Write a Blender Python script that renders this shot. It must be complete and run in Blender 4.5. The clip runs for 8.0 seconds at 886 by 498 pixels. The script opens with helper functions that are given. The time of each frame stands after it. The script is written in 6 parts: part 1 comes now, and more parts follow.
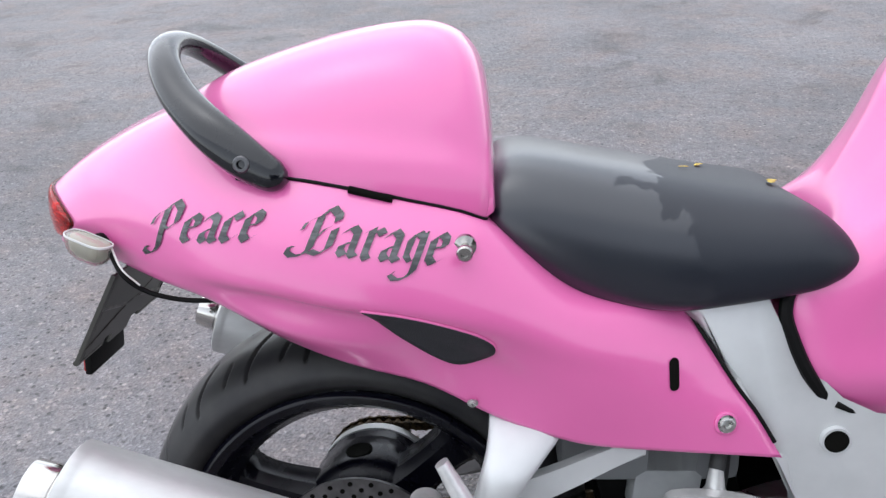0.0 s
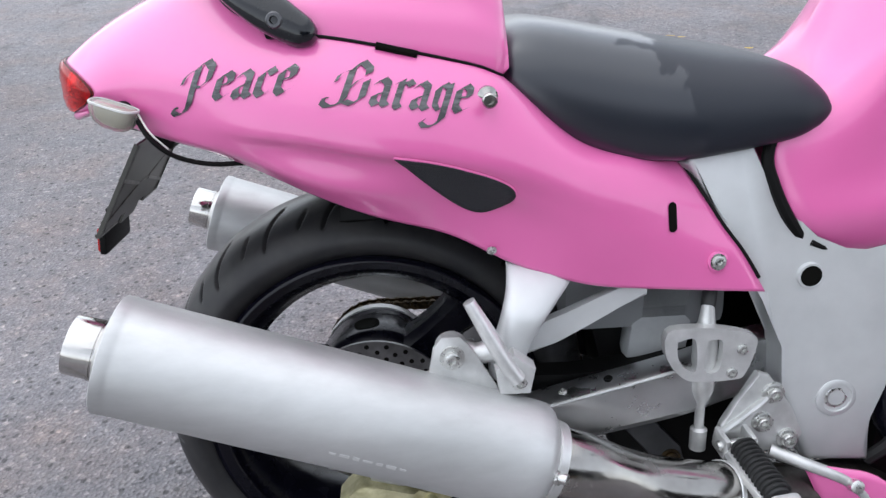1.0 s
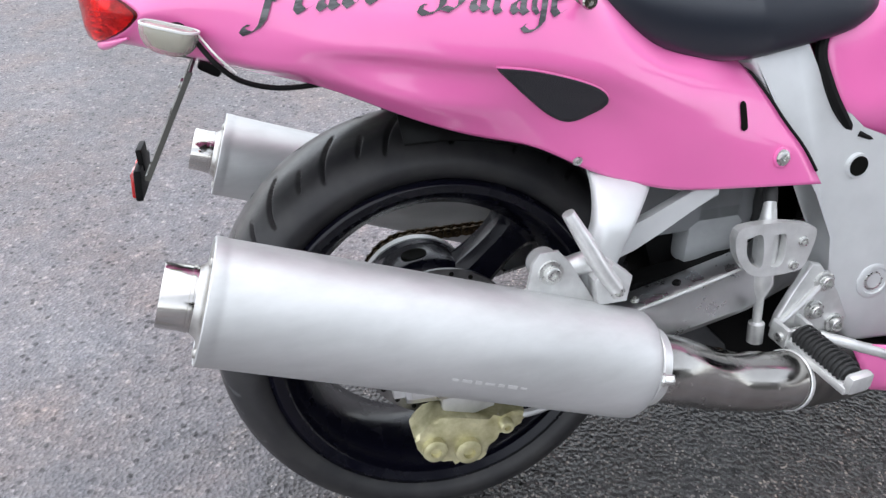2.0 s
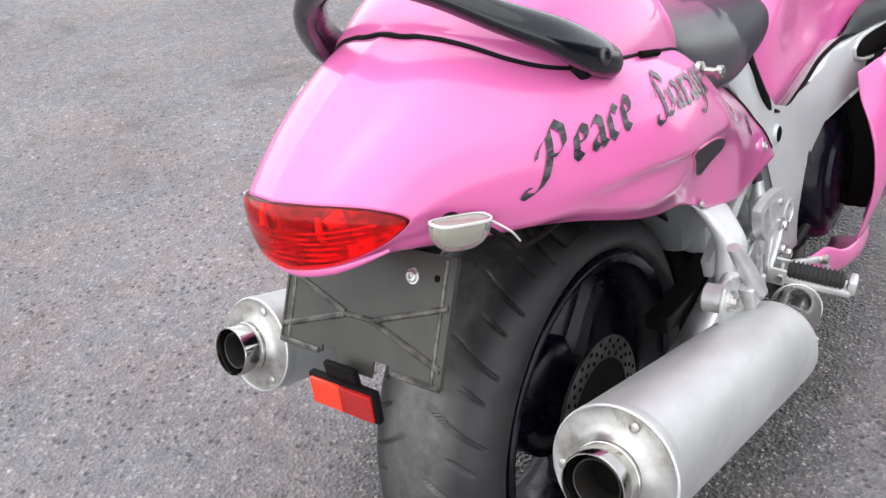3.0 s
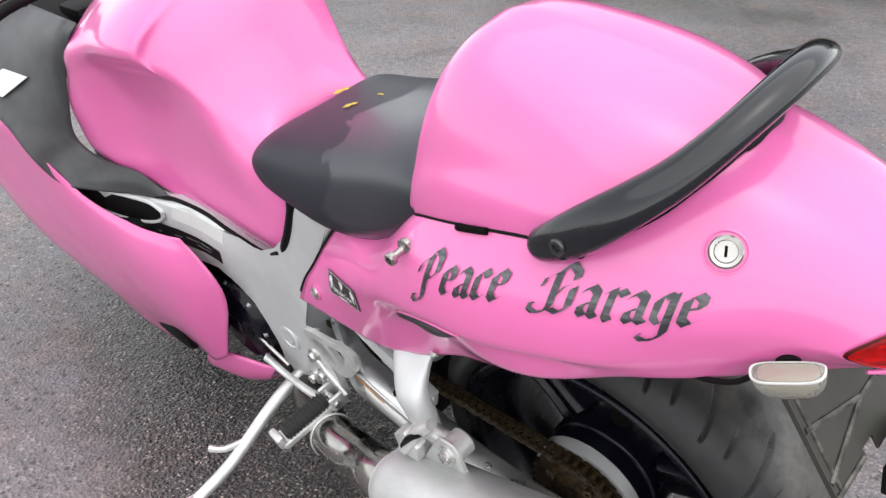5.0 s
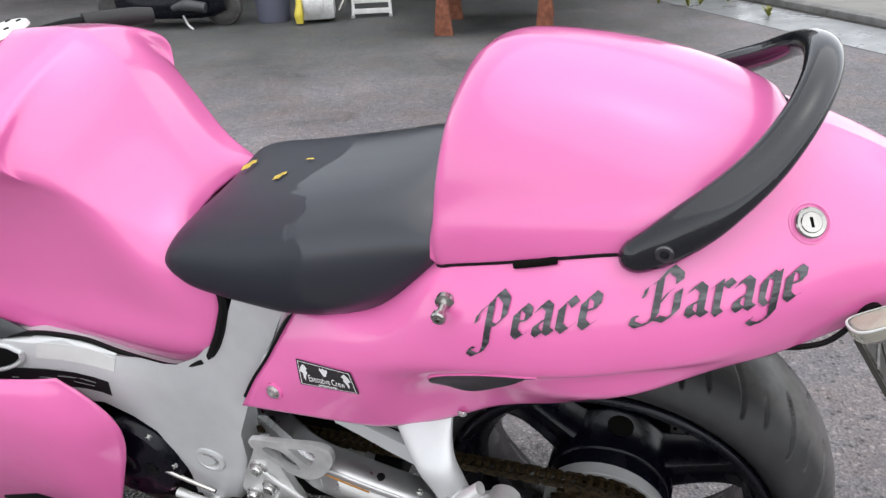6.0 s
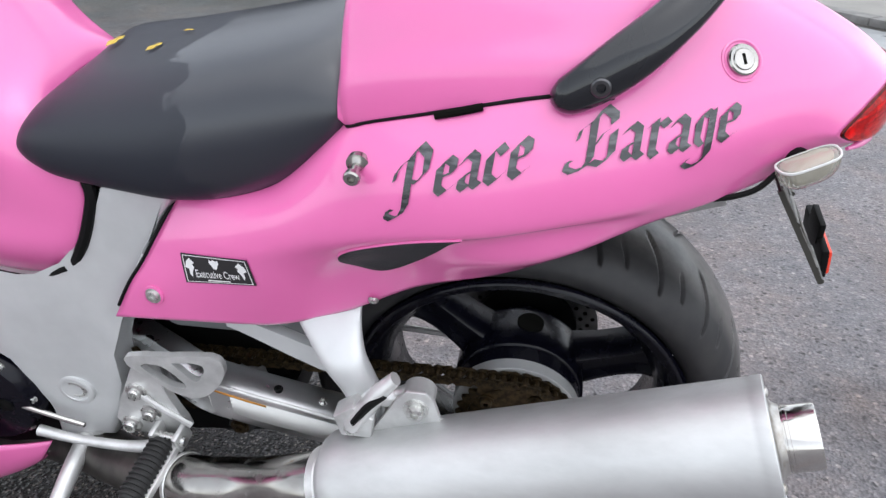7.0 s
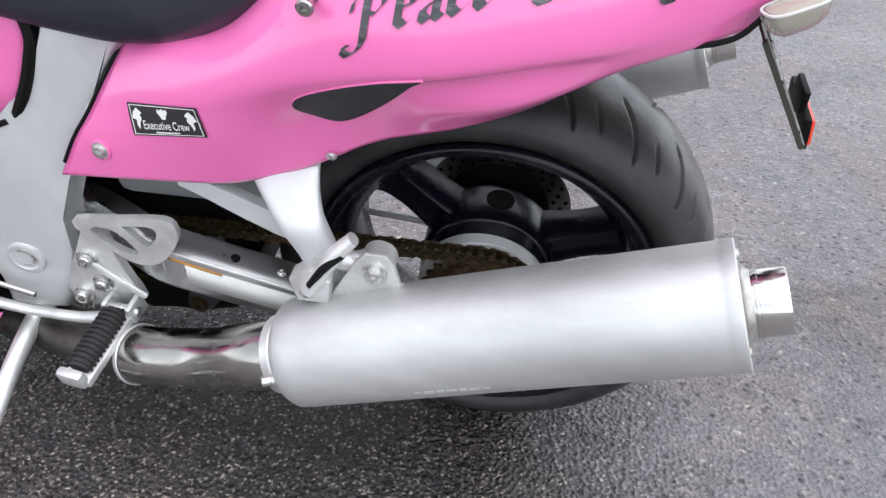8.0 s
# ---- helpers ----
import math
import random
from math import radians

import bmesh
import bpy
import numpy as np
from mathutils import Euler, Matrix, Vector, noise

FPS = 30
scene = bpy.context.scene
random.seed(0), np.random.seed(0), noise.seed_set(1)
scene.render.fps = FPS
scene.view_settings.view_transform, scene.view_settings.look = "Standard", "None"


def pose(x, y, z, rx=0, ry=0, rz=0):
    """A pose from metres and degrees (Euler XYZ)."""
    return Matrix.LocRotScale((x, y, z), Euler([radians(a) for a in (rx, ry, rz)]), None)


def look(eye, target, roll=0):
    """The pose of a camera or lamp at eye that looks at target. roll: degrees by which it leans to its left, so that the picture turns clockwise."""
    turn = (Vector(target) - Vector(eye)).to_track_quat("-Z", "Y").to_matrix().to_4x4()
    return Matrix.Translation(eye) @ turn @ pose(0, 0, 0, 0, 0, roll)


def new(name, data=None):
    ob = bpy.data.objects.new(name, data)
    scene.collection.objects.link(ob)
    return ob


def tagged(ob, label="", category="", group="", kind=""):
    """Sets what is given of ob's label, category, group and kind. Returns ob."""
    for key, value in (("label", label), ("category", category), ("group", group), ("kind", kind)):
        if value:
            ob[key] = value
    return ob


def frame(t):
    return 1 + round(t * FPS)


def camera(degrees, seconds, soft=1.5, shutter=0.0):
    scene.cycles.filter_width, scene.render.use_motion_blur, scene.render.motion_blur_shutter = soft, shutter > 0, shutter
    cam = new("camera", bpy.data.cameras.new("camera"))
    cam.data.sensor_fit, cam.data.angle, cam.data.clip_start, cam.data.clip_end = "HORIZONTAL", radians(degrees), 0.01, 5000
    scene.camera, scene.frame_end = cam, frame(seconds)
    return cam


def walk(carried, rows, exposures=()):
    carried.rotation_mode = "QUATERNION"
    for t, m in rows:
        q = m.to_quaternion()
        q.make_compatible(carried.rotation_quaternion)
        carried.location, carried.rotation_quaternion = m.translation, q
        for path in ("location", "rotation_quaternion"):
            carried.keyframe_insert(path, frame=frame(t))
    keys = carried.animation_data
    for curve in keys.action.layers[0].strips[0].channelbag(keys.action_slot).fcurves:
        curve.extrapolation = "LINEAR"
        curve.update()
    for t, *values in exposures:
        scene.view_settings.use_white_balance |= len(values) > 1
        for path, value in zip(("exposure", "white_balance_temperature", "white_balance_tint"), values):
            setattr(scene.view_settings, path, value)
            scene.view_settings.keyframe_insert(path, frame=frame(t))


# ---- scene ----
from mathutils.bvhtree import BVHTree

LEAN = 10.95          # the bike rests on its side stand, leaning to its left

# ---- camera ----
cam = camera(58.59, 8.0, soft=1.4)
PATH = [
    (0.0, 0.1639, -0.8369, 1.2572, 62.314, 2.874, 2.605),
    (0.5, 0.1139, -0.8786, 1.2622, 61.489, 2.501, 0.505),
    (1.0, 0.0407, -0.9601, 1.1743, 59.531, 1.764, -3.107),
    (1.2, 0.0038, -0.9948, 1.1404, 58.613, 1.383, -4.735),
    (2.3, -0.3825, -0.8064, 1.1307, 54.714, 1.735, -20.413),
    (2.5, -0.5138, -0.7075, 1.1818, 54.903, 2.705, -27.355),
    (3.0, -0.8621, -0.3942, 1.2623, 55.557, 2.244, -53.200),
    (3.3, -0.9323, -0.1701, 1.2312, 55.562, 0.708, -67.107),
    (3.5, -0.9806, -0.0086, 1.2275, 57.741, -0.688, -76.893),
    (3.8, -0.9744, 0.2325, 1.2234, 59.374, -1.098, -91.715),
    (4.0, -0.9613, 0.3634, 1.2824, 57.726, -0.490, -99.435),
    (4.3, -0.8835, 0.5389, 1.2559, 59.023, -0.553, -111.516),
    (4.5, -0.7741, 0.6673, 1.2501, 58.926, -0.208, -118.084),
    (4.7, -0.6694, 0.7980, 1.2667, 59.349, 0.441, -125.427),
    (5.8, -0.1948, 1.1106, 1.2127, 64.551, 2.708, -156.924),
    (6.0, -0.1520, 1.1228, 1.2211, 64.860, 2.812, -160.849),
    (6.5, -0.1158, 1.1416, 1.1799, 65.026, 1.604, -167.219),
    (7.0, -0.0859, 1.1212, 1.0648, 63.315, -0.219, -170.383),
    (7.5, -0.1223, 1.1136, 0.9896, 60.497, -1.754, -171.820),
    (8.0, -0.1135, 1.1161, 0.9672, 58.360, -2.045, -170.618),
]
EXPOSURES = [(0.0, 1.13, 6150, 10), (0.5, 1.08, 6150, 10), (1.0, 1.12, 6100, 10), (2.3, 1.50, 6250, 10), (2.5, 1.53, 6300, 10), (3.0, 1.42, 6450, 10), (3.5, 1.34, 6500, 10),
             (4.5, 1.33, 6650, 9), (6.0, 1.14, 6450, 10), (6.5, 1.14, 6350, 10), (7.0, 1.20, 6250, 10), (8.0, 1.42, 6250, 10)]
walk(cam, [(r[0], pose(*r[1:])) for r in PATH], EXPOSURES)

# ---- world and light: bright overcast day ----
world = bpy.data.worlds.new("overcast")
scene.world = world
world.use_nodes = True
wn, wl = world.node_tree.nodes, world.node_tree.links
wn.clear()
sky = wn.new("ShaderNodeTexSky")
sky.sky_type, sky.sun_disc = "NISHITA", False
sky.sun_elevation, sky.sun_rotation = radians(75), radians(297)
sky.air_density, sky.dust_density, sky.ozone_density = 1.0, 0.9, 1.0
soften = wn.new("ShaderNodeHueSaturation")
soften.inputs["Saturation"].default_value = 0.18
back = wn.new("ShaderNodeBackground")
back.inputs["Strength"].default_value = 0.15
wout = wn.new("ShaderNodeOutputWorld")
wl.new(sky.outputs[0], soften.inputs["Color"])
wl.new(soften.outputs[0], back.inputs["Color"])
wl.new(back.outputs[0], wout.inputs["Surface"])
sun = new("sun", bpy.data.lights.new("sun", "SUN"))
sun.data.energy, sun.data.angle, sun.data.color = 0.7, radians(110), (1.0, 0.97, 0.93)
sun.matrix_world = look((-1.2, 0.6, 5.0), (0, 0, 0))


# ---- materials ----
def mat(name, color, rough=0.5, metal=0.0, coat=0.0, spec=0.5):
    m = bpy.data.materials.new(name)
    m.use_nodes = True
    b = m.node_tree.nodes["Principled BSDF"]
    b.inputs["Base Color"].default_value = (*color, 1)
    b.inputs["Roughness"].default_value = rough
    b.inputs["Metallic"].default_value = metal
    b.inputs["Coat Weight"].default_value = coat
    b.inputs["Coat Roughness"].default_value = 0.07
    b.inputs["Specular IOR Level"].default_value = spec
    return m


def noise_node(m, scale, detail=4.0, rough=0.55, stretch=None, distort=0.0):
    n, l = m.node_tree.nodes, m.node_tree.links
    tc = n.new("ShaderNodeTexCoord")
    tex = n.new("ShaderNodeTexNoise")
    tex.inputs["Scale"].default_value = scale
    tex.inputs["Detail"].default_value = detail
    tex.inputs["Roughness"].default_value = rough
    tex.inputs["Distortion"].default_value = distort
    if stretch:
        mp = n.new("ShaderNodeMapping")
        mp.inputs["Scale"].default_value = stretch
        l.new(tc.outputs["Object"], mp.inputs["Vector"])
        l.new(mp.outputs[0], tex.inputs["Vector"])
    else:
        l.new(tc.outputs["Object"], tex.inputs["Vector"])
    return tex


def ramp(m, src, stops):
    r = m.node_tree.nodes.new("ShaderNodeValToRGB")
    e = r.color_ramp.elements
    while len(e) < len(stops):
        e.new(0.5)
    for k, (p, c) in zip(e, stops):
        k.position, k.color = p, (*c, 1) if len(c) == 3 else c
    m.node_tree.links.new(src, r.inputs["Fac"])
    return r.outputs["Color"]


def grey(v):
    return (v, v, v)


def vary_color(m, scale, stops, **kw):
    tex = noise_node(m, scale, **kw)
    m.node_tree.links.new(ramp(m, tex.outputs["Fac"], stops), m.node_tree.nodes["Principled BSDF"].inputs["Base Color"])
    return m


def vary_rough(m, scale, lo, hi, a=0.35, b=0.65, **kw):
    tex = noise_node(m, scale, **kw)
    m.node_tree.links.new(ramp(m, tex.outputs["Fac"], [(a, grey(lo)), (b, grey(hi))]), m.node_tree.nodes["Principled BSDF"].inputs["Roughness"])
    return m


def bumped(m, scale, strength, distance=0.002, **kw):
    tex = noise_node(m, scale, **kw)
    b = m.node_tree.nodes.new("ShaderNodeBump")
    b.inputs["Strength"].default_value, b.inputs["Distance"].default_value = strength, distance
    m.node_tree.links.new(tex.outputs["Fac"], b.inputs["Height"])
    m.node_tree.links.new(b.outputs[0], m.node_tree.nodes["Principled BSDF"].inputs["Normal"])
    return m


PINK = mat("pink_paint", (0.74, 0.145, 0.39), 0.38, 0.0, 1.0, 0.5)
PINK.node_tree.nodes["Principled BSDF"].inputs["Coat Roughness"].default_value = 0.085
PINK.node_tree.nodes["Principled BSDF"].inputs["Coat IOR"].default_value = 1.52
vary_color(PINK, 3.0, [(0.35, (0.73, 0.137, 0.385)), (0.65, (0.77, 0.155, 0.412))])
vary_rough(PINK, 14.0, 0.33, 0.44)
VINYL = mat("black_vinyl", (0.006, 0.009, 0.017), 0.42, coat=0.12, spec=0.6)
VINYL.node_tree.nodes["Principled BSDF"].inputs["Coat Roughness"].default_value = 0.25
# a film of water over the rear half of the seat, with a ragged edge
vn, vl = VINYL.node_tree.nodes, VINYL.node_tree.links
vwhere = vn.new("ShaderNodeTexCoord")
vaxes = vn.new("ShaderNodeSeparateXYZ")
vl.new(vwhere.outputs["Object"], vaxes.inputs[0])
ragged = vn.new("ShaderNodeMath")
ragged.operation = "MULTIPLY_ADD"
vl.new(noise_node(VINYL, 9.0, 3.0, 0.6, distort=0.8).outputs["Fac"], ragged.inputs[0])
ragged.inputs[1].default_value = 0.34
vl.new(vaxes.outputs["X"], ragged.inputs[2])
film = vn.new("ShaderNodeMapRange")
film.inputs["From Min"].default_value, film.inputs["From Max"].default_value = 0.535, 0.545
film.inputs["To Min"].default_value, film.inputs["To Max"].default_value = 1.0, 0.0
vl.new(ragged.outputs[0], film.inputs["Value"])
for slot, dry, damp in (("Roughness", 0.44, 0.32), ("Coat Weight", 0.02, 0.7)):
    level = vn.new("ShaderNodeMapRange")
    level.inputs["To Min"].default_value, level.inputs["To Max"].default_value = dry, damp
    vl.new(film.outputs[0], level.inputs["Value"])
    vl.new(level.outputs[0], vn["Principled BSDF"].inputs[slot])
bumped(VINYL, 900.0, 0.25, 0.0008)
RAIL = mat("black_rail_paint", (0.005, 0.006, 0.009), 0.3, 0.0, 1.0, 0.12)
RAIL.node_tree.nodes["Principled BSDF"].inputs["Coat Roughness"].default_value = 0.09
vary_rough(RAIL, 30.0, 0.14, 0.34, stretch=(1.0, 0.3, 1.0))
SILVER = mat("silver_frame_paint", (0.62, 0.63, 0.63), 0.40, 0.35)
vary_color(SILVER, 12.0, [(0.3, (0.58, 0.59, 0.59)), (0.7, (0.67, 0.68, 0.68))])
bumped(SILVER, 500.0, 0.08, 0.0006)
ARMGREY = mat("satin_grey_metal", (0.68, 0.685, 0.69), 0.32, 1.0)
vary_color(ARMGREY, 14.0, [(0.3, (0.62, 0.625, 0.63)), (0.7, (0.74, 0.745, 0.75))])
vary_rough(ARMGREY, 25.0, 0.26, 0.38)
CAST = mat("cast_aluminium", (0.68, 0.68, 0.67), 0.38, 0.6)
vary_color(CAST, 30.0, [(0.3, (0.56, 0.56, 0.55)), (0.7, (0.76, 0.76, 0.75))])
bumped(CAST, 350.0, 0.15, 0.0008)
CAN = mat("brushed_aluminium", (0.62, 0.62, 0.62), 0.52, 0.68)
vary_color(CAN, 9.0, [(0.3, (0.48, 0.485, 0.48)), (0.68, (0.66, 0.665, 0.66))], detail=6.0, rough=0.65, stretch=(0.35, 1.0, 1.0))
vary_rough(CAN, 60.0, 0.46, 0.58, detail=5.0, stretch=(0.12, 1.0, 1.0))
bumped(CAN, 300.0, 0.10, 0.0006, stretch=(0.1, 1.0, 1.0))
CHROME = mat("polished_steel", (0.56, 0.545, 0.52), 0.12, 1.0)
vary_rough(CHROME, 40.0, 0.07, 0.24)
PIPE = mat("dull_pipe_steel", (0.40, 0.385, 0.365), 0.16, 1.0)
vary_color(PIPE, 14.0, [(0.3, (0.30, 0.285, 0.265)), (0.7, (0.46, 0.45, 0.43))])
vary_rough(PIPE, 40.0, 0.10, 0.28)
SCORCHED = mat("scorched_pipe", (0.09, 0.085, 0.08), 0.42, 0.9)
vary_color(SCORCHED, 20.0, [(0.3, (0.05, 0.046, 0.043)), (0.7, (0.14, 0.13, 0.12))])
SATIN = mat("satin_steel", (0.50, 0.49, 0.47), 0.34, 0.9)
vary_color(SATIN, 28.0, [(0.34, (0.30, 0.27, 0.23)), (0.48, (0.46, 0.45, 0.43)), (0.7, (0.58, 0.57, 0.55))], detail=6.0, rough=0.65)
vary_rough(SATIN, 30.0, 0.28, 0.46)
BOLT = mat("zinc_bolt", (0.62, 0.62, 0.60), 0.28, 1.0)
vary_rough(BOLT, 200.0, 0.2, 0.45)
DARKSTEEL = mat("blackened_bolt", (0.10, 0.10, 0.105), 0.3, 0.9)
SOOTY = mat("sooty_steel", (0.05, 0.046, 0.042), 0.5, 0.6)
# soot in the exhaust bores; elsewhere painted shade that stands for holes
SOOT_SHADE = mat("soot_and_hole_shade", (0.006, 0.006, 0.005), 0.9, spec=0.05)
TYRE = mat("tyre_rubber", (0.02, 0.02, 0.021), 0.62, spec=0.45)
tn, tl = TYRE.node_tree.nodes, TYRE.node_tree.links
rubber = ramp(TYRE, noise_node(TYRE, 26.0).outputs["Fac"], [(0.35, (0.013, 0.013, 0.015)), (0.7, (0.028, 0.027, 0.027))])
# road dust worn into the middle of the tread
where = tn.new("ShaderNodeTexCoord")
axes = tn.new("ShaderNodeSeparateXYZ")
tl.new(where.outputs["Object"], axes.inputs[0])
side = tn.new("ShaderNodeMath")
side.operation = "ABSOLUTE"
tl.new(axes.outputs["Y"], side.inputs[0])
crown = tn.new("ShaderNodeMapRange")
crown.inputs["From Min"].default_value, crown.inputs["From Max"].default_value = 0.028, 0.062
crown.inputs["To Min"].default_value, crown.inputs["To Max"].default_value = 1.0, 0.0
tl.new(side.outputs[0], crown.inputs["Value"])
patchy = ramp(TYRE, noise_node(TYRE, 14.0, 5.0, 0.7).outputs["Fac"], [(0.38, grey(0.25)), (0.62, grey(1.0))])
amount = tn.new("ShaderNodeMath")
amount.operation = "MULTIPLY"
tl.new(crown.outputs[0], amount.inputs[0])
tl.new(patchy, amount.inputs[1])
dusty = tn.new("ShaderNodeMix")
dusty.data_type = "RGBA"
tl.new(amount.outputs[0], dusty.inputs[0])
tl.new(rubber, dusty.inputs[6])
dusty.inputs[7].default_value = (0.130, 0.122, 0.115, 1)
tl.new(dusty.outputs[2], tn["Principled BSDF"].inputs["Base Color"])
shine = tn.new("ShaderNodeMapRange")
shine.inputs["To Min"].default_value, shine.inputs["To Max"].default_value = 0.52, 0.30
tl.new(crown.outputs[0], shine.inputs["Value"])
tl.new(shine.outputs[0], tn["Principled BSDF"].inputs["Roughness"])
RIMBLACK = mat("black_wheel_paint", (0.003, 0.003, 0.007), 0.25, 0.0, 0.0, 0.25)
vary_rough(RIMBLACK, 30.0, 0.16, 0.32)
BLACK = mat("black_plastic", (0.005, 0.005, 0.005), 0.5, spec=0.12)
bumped(BLACK, 600.0, 0.2, 0.0006)
DARKGREY = mat("dark_grey_plastic", (0.05, 0.052, 0.055), 0.45)
vary_color(DARKGREY, 18.0, [(0.3, (0.035, 0.037, 0.040)), (0.7, (0.065, 0.067, 0.07))])
# plate ribs: rubbed edges, with their wet highlights put into the colour
RUBBED_LIT = mat("rubbed_lit_olive_edge", (0.15, 0.145, 0.125), 0.36, 0.3)
vary_color(RUBBED_LIT, 60.0, [(0.42, (0.045, 0.043, 0.037)), (0.62, (0.14, 0.135, 0.12))])
OLIVE = mat("olive_grey_bracket", (0.05, 0.048, 0.04), 0.40, 0.15)
vary_color(OLIVE, 14.0, [(0.3, (0.034, 0.033, 0.028)), (0.7, (0.056, 0.054, 0.046))])
bumped(OLIVE, 400.0, 0.15, 0.0006)
GREYBOX = mat("grey_moulding", (0.32, 0.33, 0.33), 0.45)
vary_color(GREYBOX, 16.0, [(0.3, (0.27, 0.28, 0.28)), (0.7, (0.37, 0.38, 0.38))])
CHAIN = mat("greasy_chain", (0.055, 0.04, 0.022), 0.42, 0.8)
vary_color(CHAIN, 120.0, [(0.3, (0.02, 0.016, 0.011)), (0.7, (0.13, 0.09, 0.045))])
GOLD = mat("gold_caliper", (0.55, 0.50, 0.27), 0.4, 0.5)
vary_color(GOLD, 40.0, [(0.3, (0.36, 0.33, 0.17)), (0.7, (0.70, 0.66, 0.42))])
RUBBER = mat("black_rubber", (0.018, 0.018, 0.018), 0.65)
STEEL = mat("brake_steel", (0.20, 0.20, 0.20), 0.34, 1.0)
vary_color(STEEL, 50.0, [(0.3, (0.14, 0.14, 0.14)), (0.7, (0.26, 0.26, 0.26))], stretch=(1, 4, 1))
REDLENS = mat("red_lens", (0.86, 0.002, 0.003), 0.03, 0.0, 0.35)
REDLENS.node_tree.nodes["Principled BSDF"].inputs["Transmission Weight"].default_value = 0.86
REDLENS.node_tree.nodes["Principled BSDF"].inputs["IOR"].default_value = 1.15
REDFLECT = mat("silvered_bowl", (0.80, 0.74, 0.70), 0.18, 0.9)
vary_color(REDFLECT, 55.0, [(0.35, (0.26, 0.20, 0.18)), (0.65, (0.80, 0.66, 0.58))], stretch=(1.0, 0.8, 2.0), detail=2.0)
CLEARLENS = mat("clear_lens", (0.66, 0.65, 0.58), 0.10, coat=0.6)
LENSRIM = mat("pale_lens_rim", (0.66, 0.66, 0.64), 0.3)
bumped(CLEARLENS, 160.0, 0.5, 0.002, stretch=(1.0, 0.05, 0.05), detail=0.0)
CLEARLENS.node_tree.nodes["Principled BSDF"].inputs["Transmission Weight"].default_value = 0.7
CLEARLENS.node_tree.nodes["Principled BSDF"].inputs["IOR"].default_value = 1.25
AMBER = mat("amber_bulb", (0.95, 0.70, 0.30), 0.25)
REDPLASTIC = mat("red_reflector", (0.40, 0.008, 0.008), 0.12, 0.0, 0.8)
# brighter copy of the reflector red, for the light it sends back
REDLIT = mat("lit_red_reflector", (0.85, 0.05, 0.015), 0.12, 0.0, 0.8)
DECAL = mat("dark_grey_decal", (0.06, 0.06, 0.065), 0.25, 0.0, 0.5)
vary_color(DECAL, 60.0, [(0.48, (0.020, 0.020, 0.024)), (0.62, (0.085, 0.085, 0.092))], stretch=(0.5, 1.0, 2.2), detail=2.0)
STICKER = mat("black_sticker", (0.012, 0.012, 0.013), 0.35, 0.0, 0.4)
WHITEINK = mat("white_ink", (0.75, 0.75, 0.74), 0.4)
GRILLE = mat("dark_mesh", (0.018, 0.018, 0.022), 0.55)
bumped(GRILLE, 700.0, 0.6, 0.001, detail=0.0)
WIRE = mat("white_wire", (0.66, 0.65, 0.62), 0.45)
LEAF = mat("dry_yellow_leaf", (0.55, 0.40, 0.05), 0.6)
vary_color(LEAF, 90.0, [(0.3, (0.40, 0.25, 0.03)), (0.7, (0.66, 0.52, 0.08))])
RUST = mat("rusty_steel", (0.20, 0.07, 0.035), 0.8)
vary_color(RUST, 25.0, [(0.3, (0.14, 0.045, 0.025)), (0.7, (0.30, 0.11, 0.06))])
WHITE = mat("white_enamel", (0.72, 0.72, 0.70), 0.4)
vary_color(WHITE, 12.0, [(0.3, (0.62, 0.62, 0.60)), (0.7, (0.76, 0.76, 0.74))])
WOOD = mat("pale_plywood", (0.42, 0.34, 0.20), 0.6)
vary_color(WOOD, 6.0, [(0.3, (0.34, 0.27, 0.15)), (0.7, (0.50, 0.41, 0.25))], stretch=(1, 12, 12))
YELLOW = mat("yellow_paint", (0.62, 0.50, 0.06), 0.45)
CONCRETE = mat("kerb_concrete", (0.30, 0.29, 0.28), 0.85)
vary_color(CONCRETE, 9.0, [(0.3, (0.13, 0.127, 0.122)), (0.7, (0.23, 0.225, 0.218))])
bumped(CONCRETE, 120.0, 0.5, 0.004)
PAVE = mat("pale_pavement", (0.30, 0.29, 0.27), 0.8)
vary_color(PAVE, 2.0, [(0.3, (0.20, 0.195, 0.18)), (0.7, (0.29, 0.28, 0.26))])
bumped(PAVE, 150.0, 0.4, 0.003)
GUTTER = mat("gutter_dark", (0.03, 0.028, 0.025), 0.8)
vary_color(GUTTER, 6.0, [(0.3, (0.018, 0.017, 0.015)), (0.7, (0.05, 0.046, 0.04))])
WETSTONE = mat("damp_concrete", (0.26, 0.27, 0.275), 0.35)
vary_color(WETSTONE, 1.6, [(0.3, (0.17, 0.175, 0.18)), (0.7, (0.27, 0.28, 0.285))], detail=5.0)
vary_rough(WETSTONE, 3.0, 0.2, 0.5)
bumped(WETSTONE, 180.0, 0.3, 0.002)


